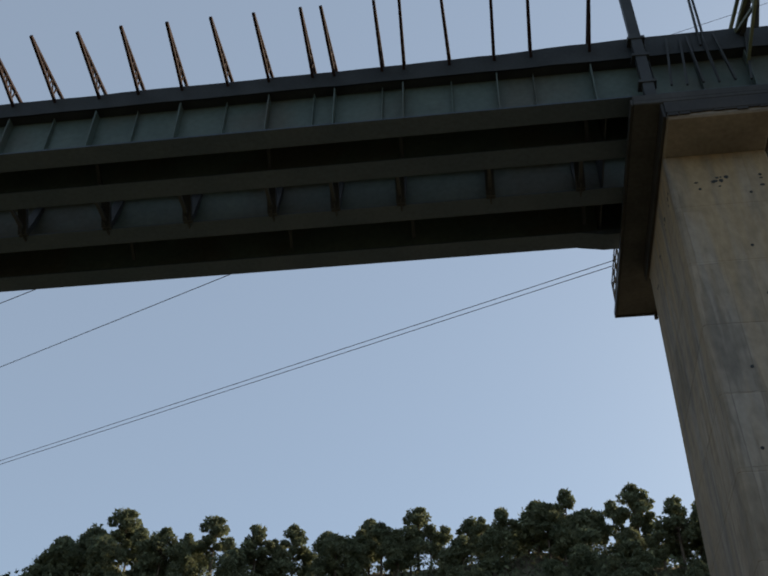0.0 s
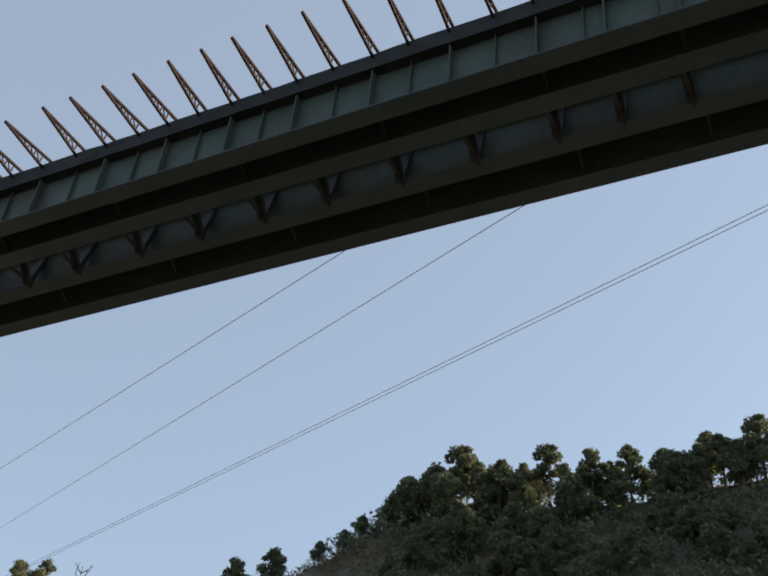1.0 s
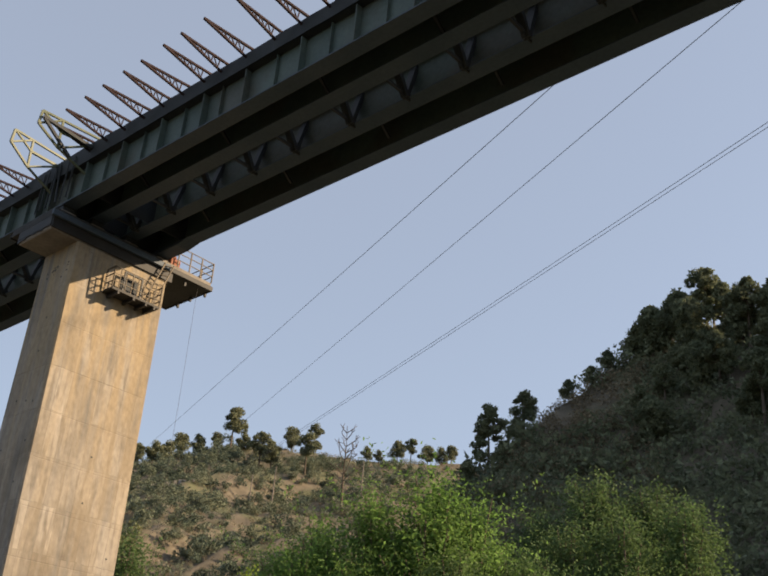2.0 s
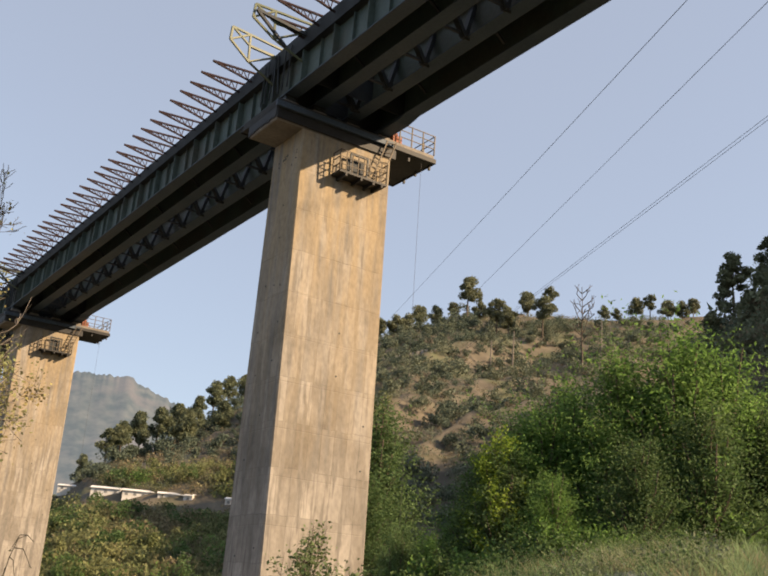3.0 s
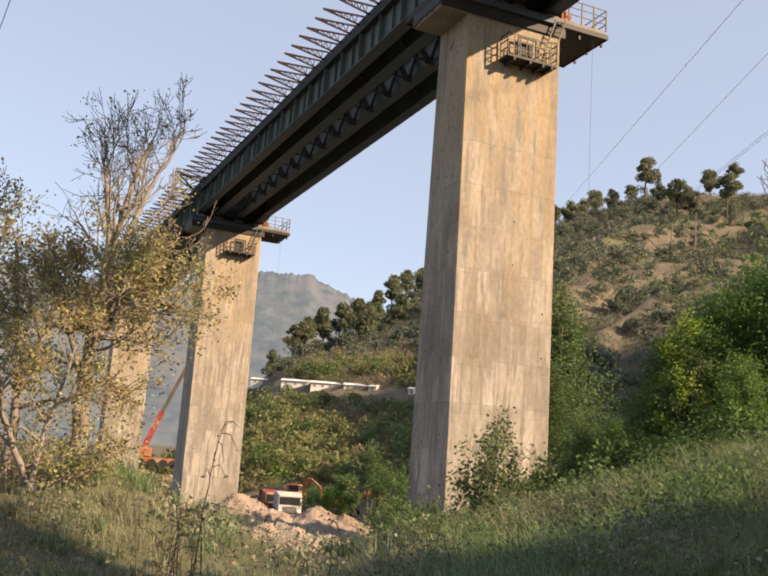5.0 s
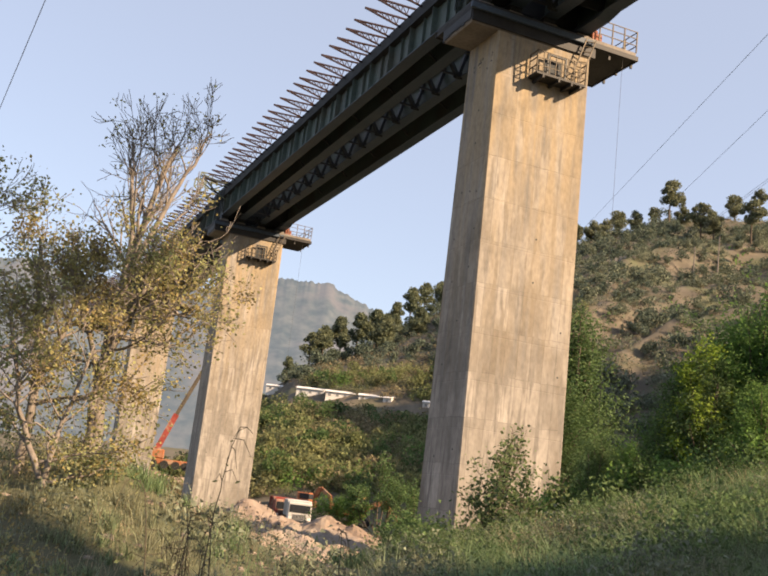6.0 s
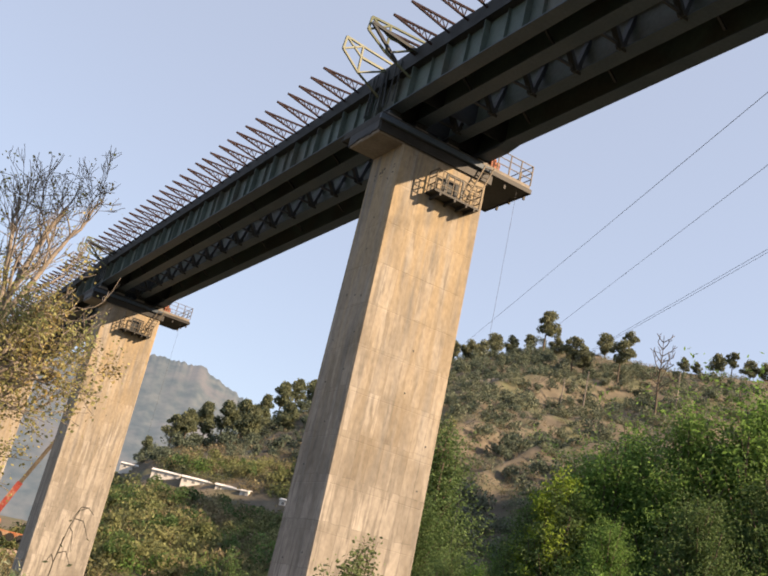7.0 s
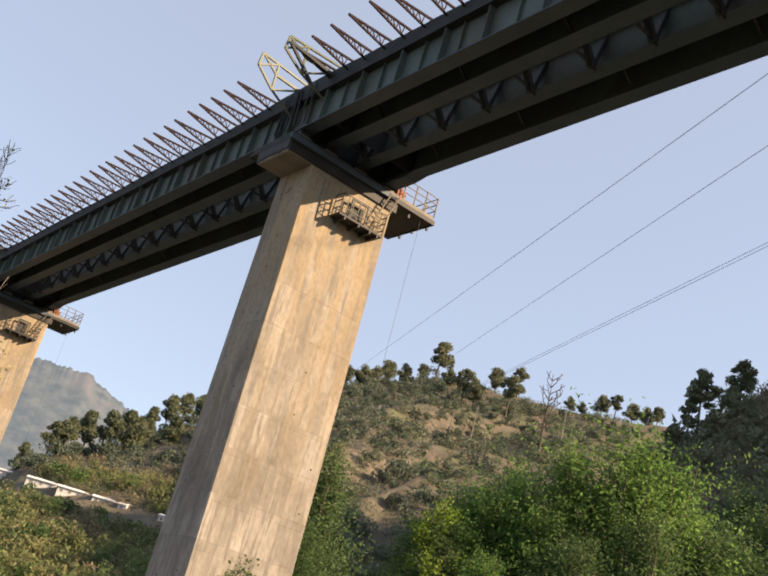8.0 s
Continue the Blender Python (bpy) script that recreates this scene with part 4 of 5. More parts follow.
for name, label, material, n, az0, az1, d0, d1, keep, lo, hi, leaves, size in (
        ("hill_scrub", "olive scrub over the terraced hillside", SCRUB_OLIVE, 3600, 40, 82, 120, 420, -0.6, 0.5, 1.4, 80, 0.22),
        ("hill_scrub", "green scrub over the valley slope", SCRUB_GREEN, 2400, 56, 84, 75, 232, -0.3, 0.7, 2.4, 110, 0.2),
        ("hill_scrub", "fresh green bushes dotted over the valley slope", LOCUST, 130, 57, 84, 110, 230, -0.5, 0.9, 2.0, 220, 0.15),
        ("hill_scrub", "dry brown scrub over the hillside", SCRUB_DRY, 7500, 38, 84, 110, 420, -0.9, 0.3, 0.9, 50, 0.26),
        ("hill_scrub", "bright olive scrub below the huts", SCRUB_GREEN, 1800, 60, 78, 150, 212, -0.6, 0.3, 0.7, 40, 0.28),
        ("hill_scrub", "tawny bushes dotted over the valley slope", SCRUB_DRY, 700, 58, 84, 110, 260, -0.5, 0.8, 1.8, 90, 0.2),
        ("hill_scrub", "dry scrub on the steep nose of the wooded hill", SCRUB_DRY, 1500, 26, 42, 95, 182, -0.6, 0.5, 1.5, 50, 0.28),
        ("hill_scrub", "dark scrub on the wooded slope", PINE, 3000, -16, 44, 70, 196, -0.3, 0.8, 3.0, 60, 0.26),
        ("hill_scrub", "dull green scrub on the wooded slope", SCRUB_OLIVE, 2000, -16, 40, 80, 190, -0.25, 0.6, 2.0, 60, 0.26)):
    spots = hill_spots(n, az0, az1, d0, d1, keep, hi > 0.7)
    scatter(name, label, material, spots, rng.uniform(lo, hi, len(spots)), leaves, size)

# fresh green trees on the bank beside the second pier
locusts = [plant("locust_tree", text, "tree", "green trees on the bank", *(lambda w: (w[0], BARK, w[1], leaf))(bushy(tall, wide, stems, 330, 0.05, 2 * count, low)), crown="foliage")
           for text, tall, wide, stems, count, low, leaf in (
               ("fresh green feathery tree in full leaf on the bank", 8, 3.0, 4, 42, 0.12, LOCUST),
               ("tall green leafy tree with open top on the bank", 9, 2.6, 3, 38, 0.2, LOCUST),
               ("deep green bushy tree in shade on the bank", 7, 3.0, 4, 40, 0.08, LOCUST_DARK),
               ("young tree with thin stems and sunlit yellow green leaves", 6, 1.6, 3, 24, 0.25, LOCUST_LIME))]
# (degrees left, metres, degrees up of the top, kind)
BANK_TOP = ((39.4, 31, 16.4, 0), (42.8, 30.5, 14.6, 1), (45.6, 31.5, 13.4, 0), (48.2, 30.5, 11.6, 0), (37.4, 31.5, 15.0, 0), (50.2, 30, 8.6, 2), (49.8, 29, 9.8, 3), (47.0, 30, 11.8, 1), (44.0, 30, 11.5, 0), (40.8, 31, 13.0, 0), (53.4, 28, 4.8, 0), (55.0, 27, 4.8, 2))
BANK_SIDE = ((34.6, 32, 11.5, 2), (32.2, 32.5, 11.0, 2), (29.2, 33, 10.5, 2), (26.5, 33.5, 10.0, 2), (51.6, 31, 6.4, 0), (49.4, 29, 9.0, 2), (46.6, 26, 8.4, 0), (42.0, 27, 10.0, 2), (38.4, 29, 11.6, 2), (35.6, 31, 11.0, 2))
UP_SLOPE = ((30.6, 84, 15.8, 2), (33.4, 88, 14, 2), (36, 82, 11.3, 2), (27.4, 86, 15.4, 2), (32, 78, 13.3, 2), (29, 76, 13.8, 2), (35, 74, 11.6, 2), (25.5, 80, 14.6, 2), (56.6, 80, 10.8, 2), (57, 74, 7, 2), (55.6, 84, 6, 2))
for az, d, top, kind in BANK_TOP + BANK_SIDE + UP_SLOPE:
    x, y, z = polar(az, d, top)
    low = ground_at(x, y)
    source = locusts[kind]
    put(source, x, y, (z - low) / (8, 9, 7, 6)[kind], 0.1, low)

# ---- the half-bare trees beside the path ----
def scaffold_tree(az, d, label, stems, boughs, seed, leaves=2, leaf_size=0.085, leafy=(1.2, 0.1), foot=0.17, twig=0.008):
    """A tree of crooked stems; each bough leaves a stem part way up and breaks into a fan of fine twigs.
    Places are (metres to the side, metres towards the back, metres up)."""
    global rng
    rng = np.random.default_rng(seed)
    x, y, _ = polar(az, d, 0)
    low = ground_at(x, y)
    c, s_ = math.cos(radians(az)), math.sin(radians(az))
    wood, tips = [], []
    lines = []
    for stem, radius in stems:
        pts = [np.array(stem[0], float)]
        for a, b in zip(stem, stem[1:]):
            for k in range(1, 5):
                p = np.array(a) + (np.array(b) - np.array(a)) * k / 4 + rng.normal(size=3) * 0.035 * (k < 4)
                pts.append(p)
        n = len(pts)
        for k, (a, b) in enumerate(zip(pts, pts[1:])):
            wood.append([*a, *b, radius * (1 - 0.8 * k / n), radius * (1 - 0.8 * (k + 1) / n)])
        lines.append((pts, radius))
    tall = max(w[5] for w in wood)
    for which, at, reach_, turn, climb, depth in boughs:
        pts, radius = lines[which]
        k = int(at * (len(pts) - 1))
        way = np.array([math.cos(radians(turn)), math.sin(radians(turn)), climb])
        way /= np.linalg.norm(way)
        w, t = grow(pts[k], way, reach_, radius * (1 - 0.8 * at) * 0.62, depth, (2, 3), 0.48, 0.12, 0.7, 5)
        wood += w
        tips += t
    wood, tips = np.array(wood), np.array(tips)
    wood[:, 6:] = np.maximum(wood[:, 6:], twig)
    keep = rng.random(len(tips)) < np.clip(leafy[0] - tips[:, 2] / tall, leafy[1], 1.0)
    some = tips[keep]
    spots = np.repeat(some, leaves, 0) + rng.normal(size=(len(some) * leaves, 3)) * 0.12
    # into the place: side runs to the right of the bearing
    turn_to = np.array([[c, s_, 0], [-s_, c, 0], [0, 0, 1]])
    wood[:, :3], wood[:, 3:6], spots = wood[:, :3] @ turn_to, wood[:, 3:6] @ turn_to, spots @ turn_to
    ob = plant("half_bare_tree", label, "tree", "trees beside the path", wood, BARK_PALE, leaf_quads(spots, leaf_size, 0.3, 1.5), DRY_LEAF, "leaves")
    ob.location = (x, y, low)
    return ob


def fan(which, low, high, count, reach_, climb, depth, seed):
    """Boughs at even steps up a stem, to all sides, steeper towards the top."""
    r = random.Random(seed)
    return [(which, low + (high - low) * k / max(1, count - 1), reach_ * (1.15 - 0.45 * k / count) * r.uniform(0.75, 1.2), 137.5 * k + r.uniform(-30, 30), climb * (0.5 + k / count) * r.uniform(0.6, 1.3), depth) for k in range(count)]


scaffold_tree(82.5, 22.0, "half-bare tree with a fan of fine grey branches and few leaves",
              [([(0, 0, -0.3), (-0.1, 0.1, 2.2), (0.0, 0, 4.2), (0.2, 0.1, 5.6), (0.65, 0, 7.5)], 0.17),
               ([(0.0, 0.1, 3.4), (0.0, 0, 5.2), (-0.2, 0, 6.4), (-0.35, 0.1, 7.4)], 0.085),
               ([(0.1, 0, 4.6), (0.5, -0.1, 5.7), (0.9, 0, 6.9), (1.3, 0, 7.9)], 0.08)],
              fan(0, 0.45, 0.97, 14, 1.1, 2.2, 2, 1) + fan(1, 0.3, 0.95, 12, 1.05, 2.1, 2, 2) + fan(2, 0.3, 0.95, 11, 1.0, 2.0, 2, 3), 5, leaves=2, leaf_size=0.05, leafy=(0.85, 0.05), twig=0.006)
scaffold_tree(82.9, 20.6, "low spreading half-bare tree with olive yellow leaves",
              [([(-0.1, 0, -0.3), (0.0, 0, 1.6), (0.2, -0.2, 2.8), (0.8, -0.3, 3.3), (1.5, -0.2, 3.1)], 0.10),
               ([(0.0, 0, 1.6), (-0.5, -0.1, 2.8), (-1.0, 0, 4.0)], 0.07),
               ([(0.1, -0.1, 2.2), (0.5, 0.2, 3.4), (0.9, 0, 4.6)], 0.07)],
              fan(0, 0.3, 1.0, 14, 0.95, 0.3, 2, 4) + fan(1, 0.3, 1.0, 10, 1.0, 0.5, 2, 5) + fan(2, 0.2, 1.0, 11, 1.0, 0.5, 2, 6), 21, leaves=4, leaf_size=0.052, leafy=(1.0, 0.5), twig=0.006)
scaffold_tree(87.0, 20.0, "half-bare tree with upright stems and greenish yellow leaves",
              [([(0.3, 0, -0.3), (0.3, 0, 1.8), (0.1, 0, 3.2), (-0.1, 0, 4.4)], 0.11),
               ([(0.3, 0, 1.6), (0.7, 0, 2.9), (0.9, 0.1, 3.9)], 0.08)],
              fan(0, 0.3, 0.98, 11, 1.0, 1.1, 2, 7) + fan(1, 0.2, 0.98, 9, 0.9, 1.0, 2, 8), 9, leaves=3, leaf_size=0.052, leafy=(1.0, 0.45), twig=0.006)
scaffold_tree(85.0, 18.8, "low shrubby tree with yellow green leaves and forked stems",
              [([(0, 0, -0.3), (0.2, 0, 1.2), (0.5, 0, 2.6)], 0.07), ([(0, 0, 0.2), (-0.6, 0, 1.4), (-0.9, 0, 2.8)], 0.07)],
              fan(0, 0.2, 1.0, 9, 0.9, 0.7, 2, 9) + fan(1, 0.2, 1.0, 9, 0.9, 0.7, 2, 10), 33, leaves=4, leaf_size=0.05, leafy=(1.1, 0.5), twig=0.006)
scaffold_tree(90.5, 19.5, "half-bare tree with upright stems and greenish yellow leaves",
              [([(0, 0, -0.3), (0.2, 0, 1.8), (-0.1, 0, 3.8), (0.1, 0, 5.4)], 0.10)],
              fan(0, 0.25, 0.98, 12, 1.1, 0.9, 2, 11), 14, leaves=3, leaf_size=0.052, leafy=(1.0, 0.4), twig=0.006)


# ---- shrubs in front of the second pier and thin stems before the third ----
def shrub(az, d, top, wide, label, leaf, leaves, size, seed, stems=6, bark=None):
    global rng
    rng = np.random.default_rng(seed)
    x, y, z = polar(az, d, top)
    low = ground_at(x, y)
    tall = z - low
    wood, tips = [], []
    for s in range(stems):
        way = np.array([rng.normal() * 0.4, rng.normal() * 0.4, 1.0])
        w, t = grow((rng.normal() * 0.02, rng.normal() * 0.02, -0.1), way / np.linalg.norm(way), tall * 0.5, 0.012 * tall, 2, (2, 3), 0.6, 0.15, 0.66, 4)
        wood += w
        tips += t
    wood, tips = np.array(wood), np.array(tips)
    up, out = tall / tips[:, 2].max(), wide / np.percentile(np.hypot(tips[:, 0], tips[:, 1]), 95)
    for block in (wood[:, :3], wood[:, 3:6], tips):
        block *= [out, out, up]
    wood[:, 6:] = np.maximum(wood[:, 6:], 0.004)
    spots = np.repeat(tips, leaves, 0) + rng.normal(size=(len(tips) * leaves, 3)) * size * 1.6
    ob = plant("shrub", label, "shrub", "shrubs on the bank", wood, bark or BARK, leaf_quads(spots, size, 0.4, 1.5), leaf, "leaves")
    ob.location = (x, y, low)
    return ob


shrub(59.9, 20.0, 4.9, 0.8, "broad-leaved green shrub in front of the pier foot", BROAD, 3, 0.055, 3, 4)
shrub(58.2, 19.0, 3.0, 0.9, "broad-leaved green shrub in front of the pier foot", BROAD, 3, 0.055, 4, 4)
shrub(61.8, 19.5, 1.8, 0.8, "broad-leaved green shrub in front of the pier foot", BROAD, 3, 0.055, 6, 4)
for k, (az, d, top, wide, leaf) in enumerate(((57.0, 27, 1.4, 1.1, LOCUST), (55.0, 27, 2.8, 1.3, LOCUST), (63.6, 27, -0.9, 1.3, LOCUST_DARK), (65.2, 29, -1.2, 1.2, LOCUST), (66.6, 62, 2.5, 2.0, LOCUST_DARK), (64.8, 58, 1.0, 2.2, LOCUST_DARK), (62.4, 25, -1.9, 0.8, LOCUST), (68.4, 64, 0.3, 2.0, LOCUST), (52.0, 26, 3.4, 1.5, LOCUST_DARK), (49.5, 26, 4.4, 1.6, LOCUST), (47.0, 26, 5.2, 1.6, LOCUST_DARK), (44.6, 26, 6.0, 1.6, LOCUST))):
    shrub(az, d, top, wide, "leafy green shrub on the slope below the bridge", leaf, 12, 0.075, 40 + k, 7)


def curling_stems(az, d, top, count, seed, label):
    """Long bare shoots that rise, bend over at the tip and carry short drooping twigs."""
    global rng
    rng = np.random.default_rng(seed)
    x, y, z = polar(az, d, top)
    low = ground_at(x, y)
    tall, spots = z - low, []
    ob = thing("dry_shrub", label, "shrub", "dry shrubs before the works", at=(x, y, low))
    for s in range(count):
        wood = []
        lean = rng.normal(size=2) * 0.07
        h = tall * (1.0 if s == 0 else rng.uniform(0.45, 0.9))
        p, steps = np.array([*(rng.normal(size=2) * 0.1), -0.1]), 30
        way = np.array([*lean, 1.0])
        bend = np.array([*(rng.normal(size=2) * 0.05), 0.0])
        for k in range(steps):
            t = k / steps
            d_ = way + bend * k * 0.1 + rng.normal(size=3) * 0.06 + [1.6 * bend[0] * max(0, t - 0.8) / 0.04, 1.6 * bend[1] * max(0, t - 0.8) / 0.04, -1.7 * max(0, t - 0.88) / 0.12]
            q = p + d_ / np.linalg.norm(d_) * h * 1.1 / steps
            wood.append([*p, *q, 0.010 * (1 - 0.7 * t), 0.010 * (1 - 0.7 * (t + 1 / steps))])
            if t > 0.35 and rng.random() < 0.55:
                tip = q + np.array([*(rng.normal(size=2) * 0.13), -rng.uniform(0.0, 0.22)])
                mid = (q + tip) / 2 + [0, 0, 0.07]
                wood += [[*q, *mid, 0.0045, 0.0035], [*mid, *tip, 0.0035, 0.002]]
                spots.append(tip)
            p = q
        new("stem", sheet("stem", *tubes(np.array(wood)), STEM)).parent = ob
    new("leaves", sheet("leaves", *leaf_quads(np.array(spots), 0.03, 0.6, 1.8), DRY_LEAF, smooth=False)).parent = ob
    return ob


curling_stems(75.9, 10.0, 3.4, 3, 71, "thin dry shrub with curling bare stems")
curling_stems(77.4, 9.6, 0.4, 4, 72, "thin dry shrub with bare upright stems")
curling_stems(76.6, 10.4, -0.4, 5, 73, "thin dry shrub with bare upright stems")
curling_stems(68.6, 11.5, -1.3, 3, 74, "thin dry shrub with bare upright stems")

# dead tree and poles on the terraced hill
rng = np.random.default_rng(77)
x, y, z = polar(45.0, 290, 18.9)
low = ground_at(x, y)
tall, w = z - low, []
for k in range(12):
    a, b = np.array([0.15 * math.sin(k * 0.9), 0, tall * k / 12 - 0.5]), np.array([0.15 * math.sin((k + 1) * 0.9), 0, tall * (k + 1) / 12 - 0.5])
    w.append([*a, *b, 0.40 * (1.05 - k / 12), 0.40 * (1.05 - (k + 1) / 12)])
    if k >= 4:
        for side in (1, -1):
            way = np.array([side * rng.uniform(0.6, 1.1), rng.normal() * 0.4, rng.uniform(0.35, 0.9)])
            limb, _ = grow(a, way / np.linalg.norm(way), tall * 0.22 * (1.25 - k / 14), 0.17, 1, (2, 3), 0.5, 0.2, 0.6, 3)
            w += limb
w = np.array(w)
w[:, 6:] = np.maximum(w[:, 6:], 0.09)
dead = plant("dead_tree", "tall leafless dead tree on the terraced hillside", "dead tree", "", w, BARK, None, None)
dead.location = (x, y, low)
for az, top in ((43.9, 16.9), (49.0, 16.2), (50.3, 15.6)):
    x, y, z = polar(az, 300, top)
    low = ground_at(x, y)
    pole = plant("bare_trunk", "pale bare tree trunk on the terraced hillside", "dead tree", "bare trunks", np.array([[0, 0, -0.5, 0.3, 0, z - low, 0.3, 0.16]]), BARK_PALE, None, None)
    pole.location = (x, y, low)


# ---- grass ----
def blades(name, label, material, spots, tall, wide, bend=0.5):
    n = len(spots)
    turn = rng.uniform(0, 2 * np.pi, n)
    out = np.stack([np.cos(turn), np.sin(turn), 0 * turn], -1)
    side = np.stack([-np.sin(turn), np.cos(turn), 0 * turn], -1) * (wide * rng.uniform(0.6, 1.4, n))[:, None] / 2
    h = tall * rng.uniform(0.5, 1.25, n)
    lean = (h * rng.uniform(0.1, bend, n))[:, None]
    up = np.stack([0 * h, 0 * h, h], -1)
    mid = spots + up * 0.6 + out * lean * 0.35
    tip = spots + up + out * lean
    verts = np.stack([spots - side, spots + side, mid + side * 0.7, mid - side * 0.7, tip], 1).reshape(-1, 3)
    base = (np.arange(n) * 5)[:, None]
    faces = (base + [0, 1, 2, 3]).tolist() + (base + [3, 2, 4]).tolist()
    ob = new(name, sheet(name, verts, faces, material, smooth=False))
    return tagged(ob, label, "grass", kind="stuff")


def field(n, az0, az1, d0, d1, keep=-1.0, size=0.3, tuft=0.0):
    az, d = rng.uniform(az0, az1, n), np.sqrt(rng.uniform(d0**2, d1**2, n))
    x, y = -d * np.sin(np.radians(az)), d * np.cos(np.radians(az))
    if tuft:
        x, y = (x / tuft).round() * tuft + rng.normal(size=n) * tuft * 0.22, (y / tuft).round() * tuft + rng.normal(size=n) * tuft * 0.22
    ok = np.array([noise.noise((a * size, b * size, 31)) for a, b in zip(x, y)]) > keep
    x, y = x[ok], y[ok]
    return np.stack([x, y, rough(x, y) - 0.02], -1)


blades("grass", "rank green grass on the bank", GRASS, field(24000, 36, 64, 12, 31, -0.35), 0.34, 0.012, 0.9)
blades("grass", "tall tufted grass on the bank", GRASS, field(26000, 36, 63, 12, 30, -0.02, 0.5, 0.6), 0.55, 0.013, 1.0)
blades("grass", "high clumps of coarse grass on the bank", GRASS, field(22000, 36, 64, 11, 28, -0.2, 0.4, 1.5), 0.5, 0.015, 1.5)
blades("grass", "high clumps of bleached grass on the bank", GRASS_DRY, field(7000, 36, 64, 10, 28, 0.0, 0.3, 1.9), 0.45, 0.012, 1.4)
blades("grass", "short green grass on the near bank", GRASS, field(34000, 36, 68, 6.5, 13, -0.35, 0.5), 0.24, 0.009, 1.0)
blades("grass", "leaning tufts of grass on the near bank", GRASS, field(30000, 36, 66, 7, 13.5, 0.0, 0.6, 0.42), 0.44, 0.010, 1.2)
blades("grass", "dry pale grass among the green", GRASS_DRY, field(12000, 38, 66, 8, 36, 0.0, 0.4, 0.3), 0.42, 0.011, 0.8)
blades("grass", "thin grass beside the path", GRASS, field(9000, 60, 94, 14, 30, 0.05), 0.3, 0.014, 0.9)
blades("grass", "patches of dry pale grass on the near bank", GRASS_DRY, field(15000, 36, 66, 7.5, 22, 0.12, 0.3), 0.4, 0.010, 1.1)


def tussocks(label, material, n, az0, az1, d0, d1, keep, tall, each=80):
    """Arching clumps of long blades, each springing from one root."""
    roots = field(n, az0, az1, d0, d1, keep, 0.35)
    size = rng.uniform(0.55, 1.25, len(roots))
    at = np.repeat(roots, each, 0) + rng.normal(size=(len(roots) * each, 3)) * [0.09, 0.09, 0.0] * np.repeat(size, each)[:, None]
    blades("grass", label, material, at, tall * np.repeat(size, each), 0.016, 1.3)


tussocks("tall arching tussocks of green grass on the bank", GRASS, 620, 36, 66, 13, 29, -0.25, 0.6)
tussocks("high plumed grass on the hump of the bank", GRASS, 60, 36, 43, 19.5, 24, -0.3, 0.55)
tussocks("arching tussocks of bleached grass on the bank", GRASS_DRY, 130, 36, 66, 12.5, 27, -0.1, 0.5)
tussocks("tussocks of green grass at the foot of the bank", GRASS, 90, 60, 69, 13, 22, -0.1, 0.42, 60)
spots = field(230, 39, 65, 13, 29, -0.2, 0.25)
scatter("weeds", "dark leafy clumps of nettle standing in the grass", LOCUST_DARK, spots, rng.uniform(0.3, 0.75, len(spots)), 420, 0.07)
spots = field(120, 39, 65, 12, 28, -0.1, 0.2)
scatter("weeds", "grey brown dead stalks and seed heads in the grass", SCRUB_DRY, spots, rng.uniform(0.2, 0.5, len(spots)), 260, 0.06)
spots = field(230, 70, 86, 12, 34, -0.1, 0.4)
scatter("weeds", "low olive weeds on the bare earth", SCRUB_OLIVE, spots, rng.uniform(0.12, 0.4, len(spots)), 160, 0.08)
spots = field(150, 70, 86, 12, 34, -0.1, 0.3)
scatter("weeds", "low brown dead weeds on the bare earth", SCRUB_DRY, spots, rng.uniform(0.12, 0.4, len(spots)), 120, 0.08)
tussocks("tufts of dull green grass on the bare earth", GRASS, 130, 74, 88, 12, 22, -0.1, 0.34, 50)
spots = field(1500, 38, 66, 8.5, 30, -0.15)
scatter("weeds", "leafy green weeds among the grass", BROAD, spots, rng.uniform(0.15, 0.5, len(spots)), 150, 0.085)
spots = field(260, 40, 62, 14, 28, -0.1, 0.2)
scatter("weeds", "tall leafy weeds along the top of the bank", LOCUST_DARK, spots, rng.uniform(0.3, 0.75, len(spots)), 260, 0.07)
spots = field(800, 38, 66, 9, 30, -0.05, 0.3)
scatter("weeds", "grey green woolly weeds among the grass", SCRUB_OLIVE, spots, rng.uniform(0.2, 0.6, len(spots)), 180, 0.08)
blades("grass", "thin dry grass under the trees", GRASS_DRY, field(4000, 80, 98, 8, 22, -0.1, 0.4), 0.30, 0.010, 1.0)
blades("grass", "thin green grass under the trees", GRASS, field(8000, 80, 98, 8, 24, 0.0, 0.6), 0.28, 0.010, 1.0)
blades("grass", "rank grass at the foot of the bank", GRASS, field(9000, 60, 67, 14, 30, -0.1, 0.5), 0.42, 0.013, 1.0)
spots = field(130, 62, 92, 16, 30, 0.0)
scatter("weeds", "olive weeds beside the path", SCRUB_OLIVE, spots, rng.uniform(0.2, 0.6, len(spots)), 60, 0.17)
spots = field(90, 83, 96, 11, 21, -0.2)
scatter("weeds", "yellowing leafy weeds under the trees", DRY_LEAF, spots, rng.uniform(0.2, 0.65, len(spots)), 110, 0.085)
spots = field(200, 81, 97, 9, 22, -0.1, 0.5)
scatter("weeds", "olive weeds under the trees", SCRUB_OLIVE, spots, rng.uniform(0.15, 0.55, len(spots)), 120, 0.09)
spots = field(150, 61, 67, 15, 30, -0.1, 0.5)
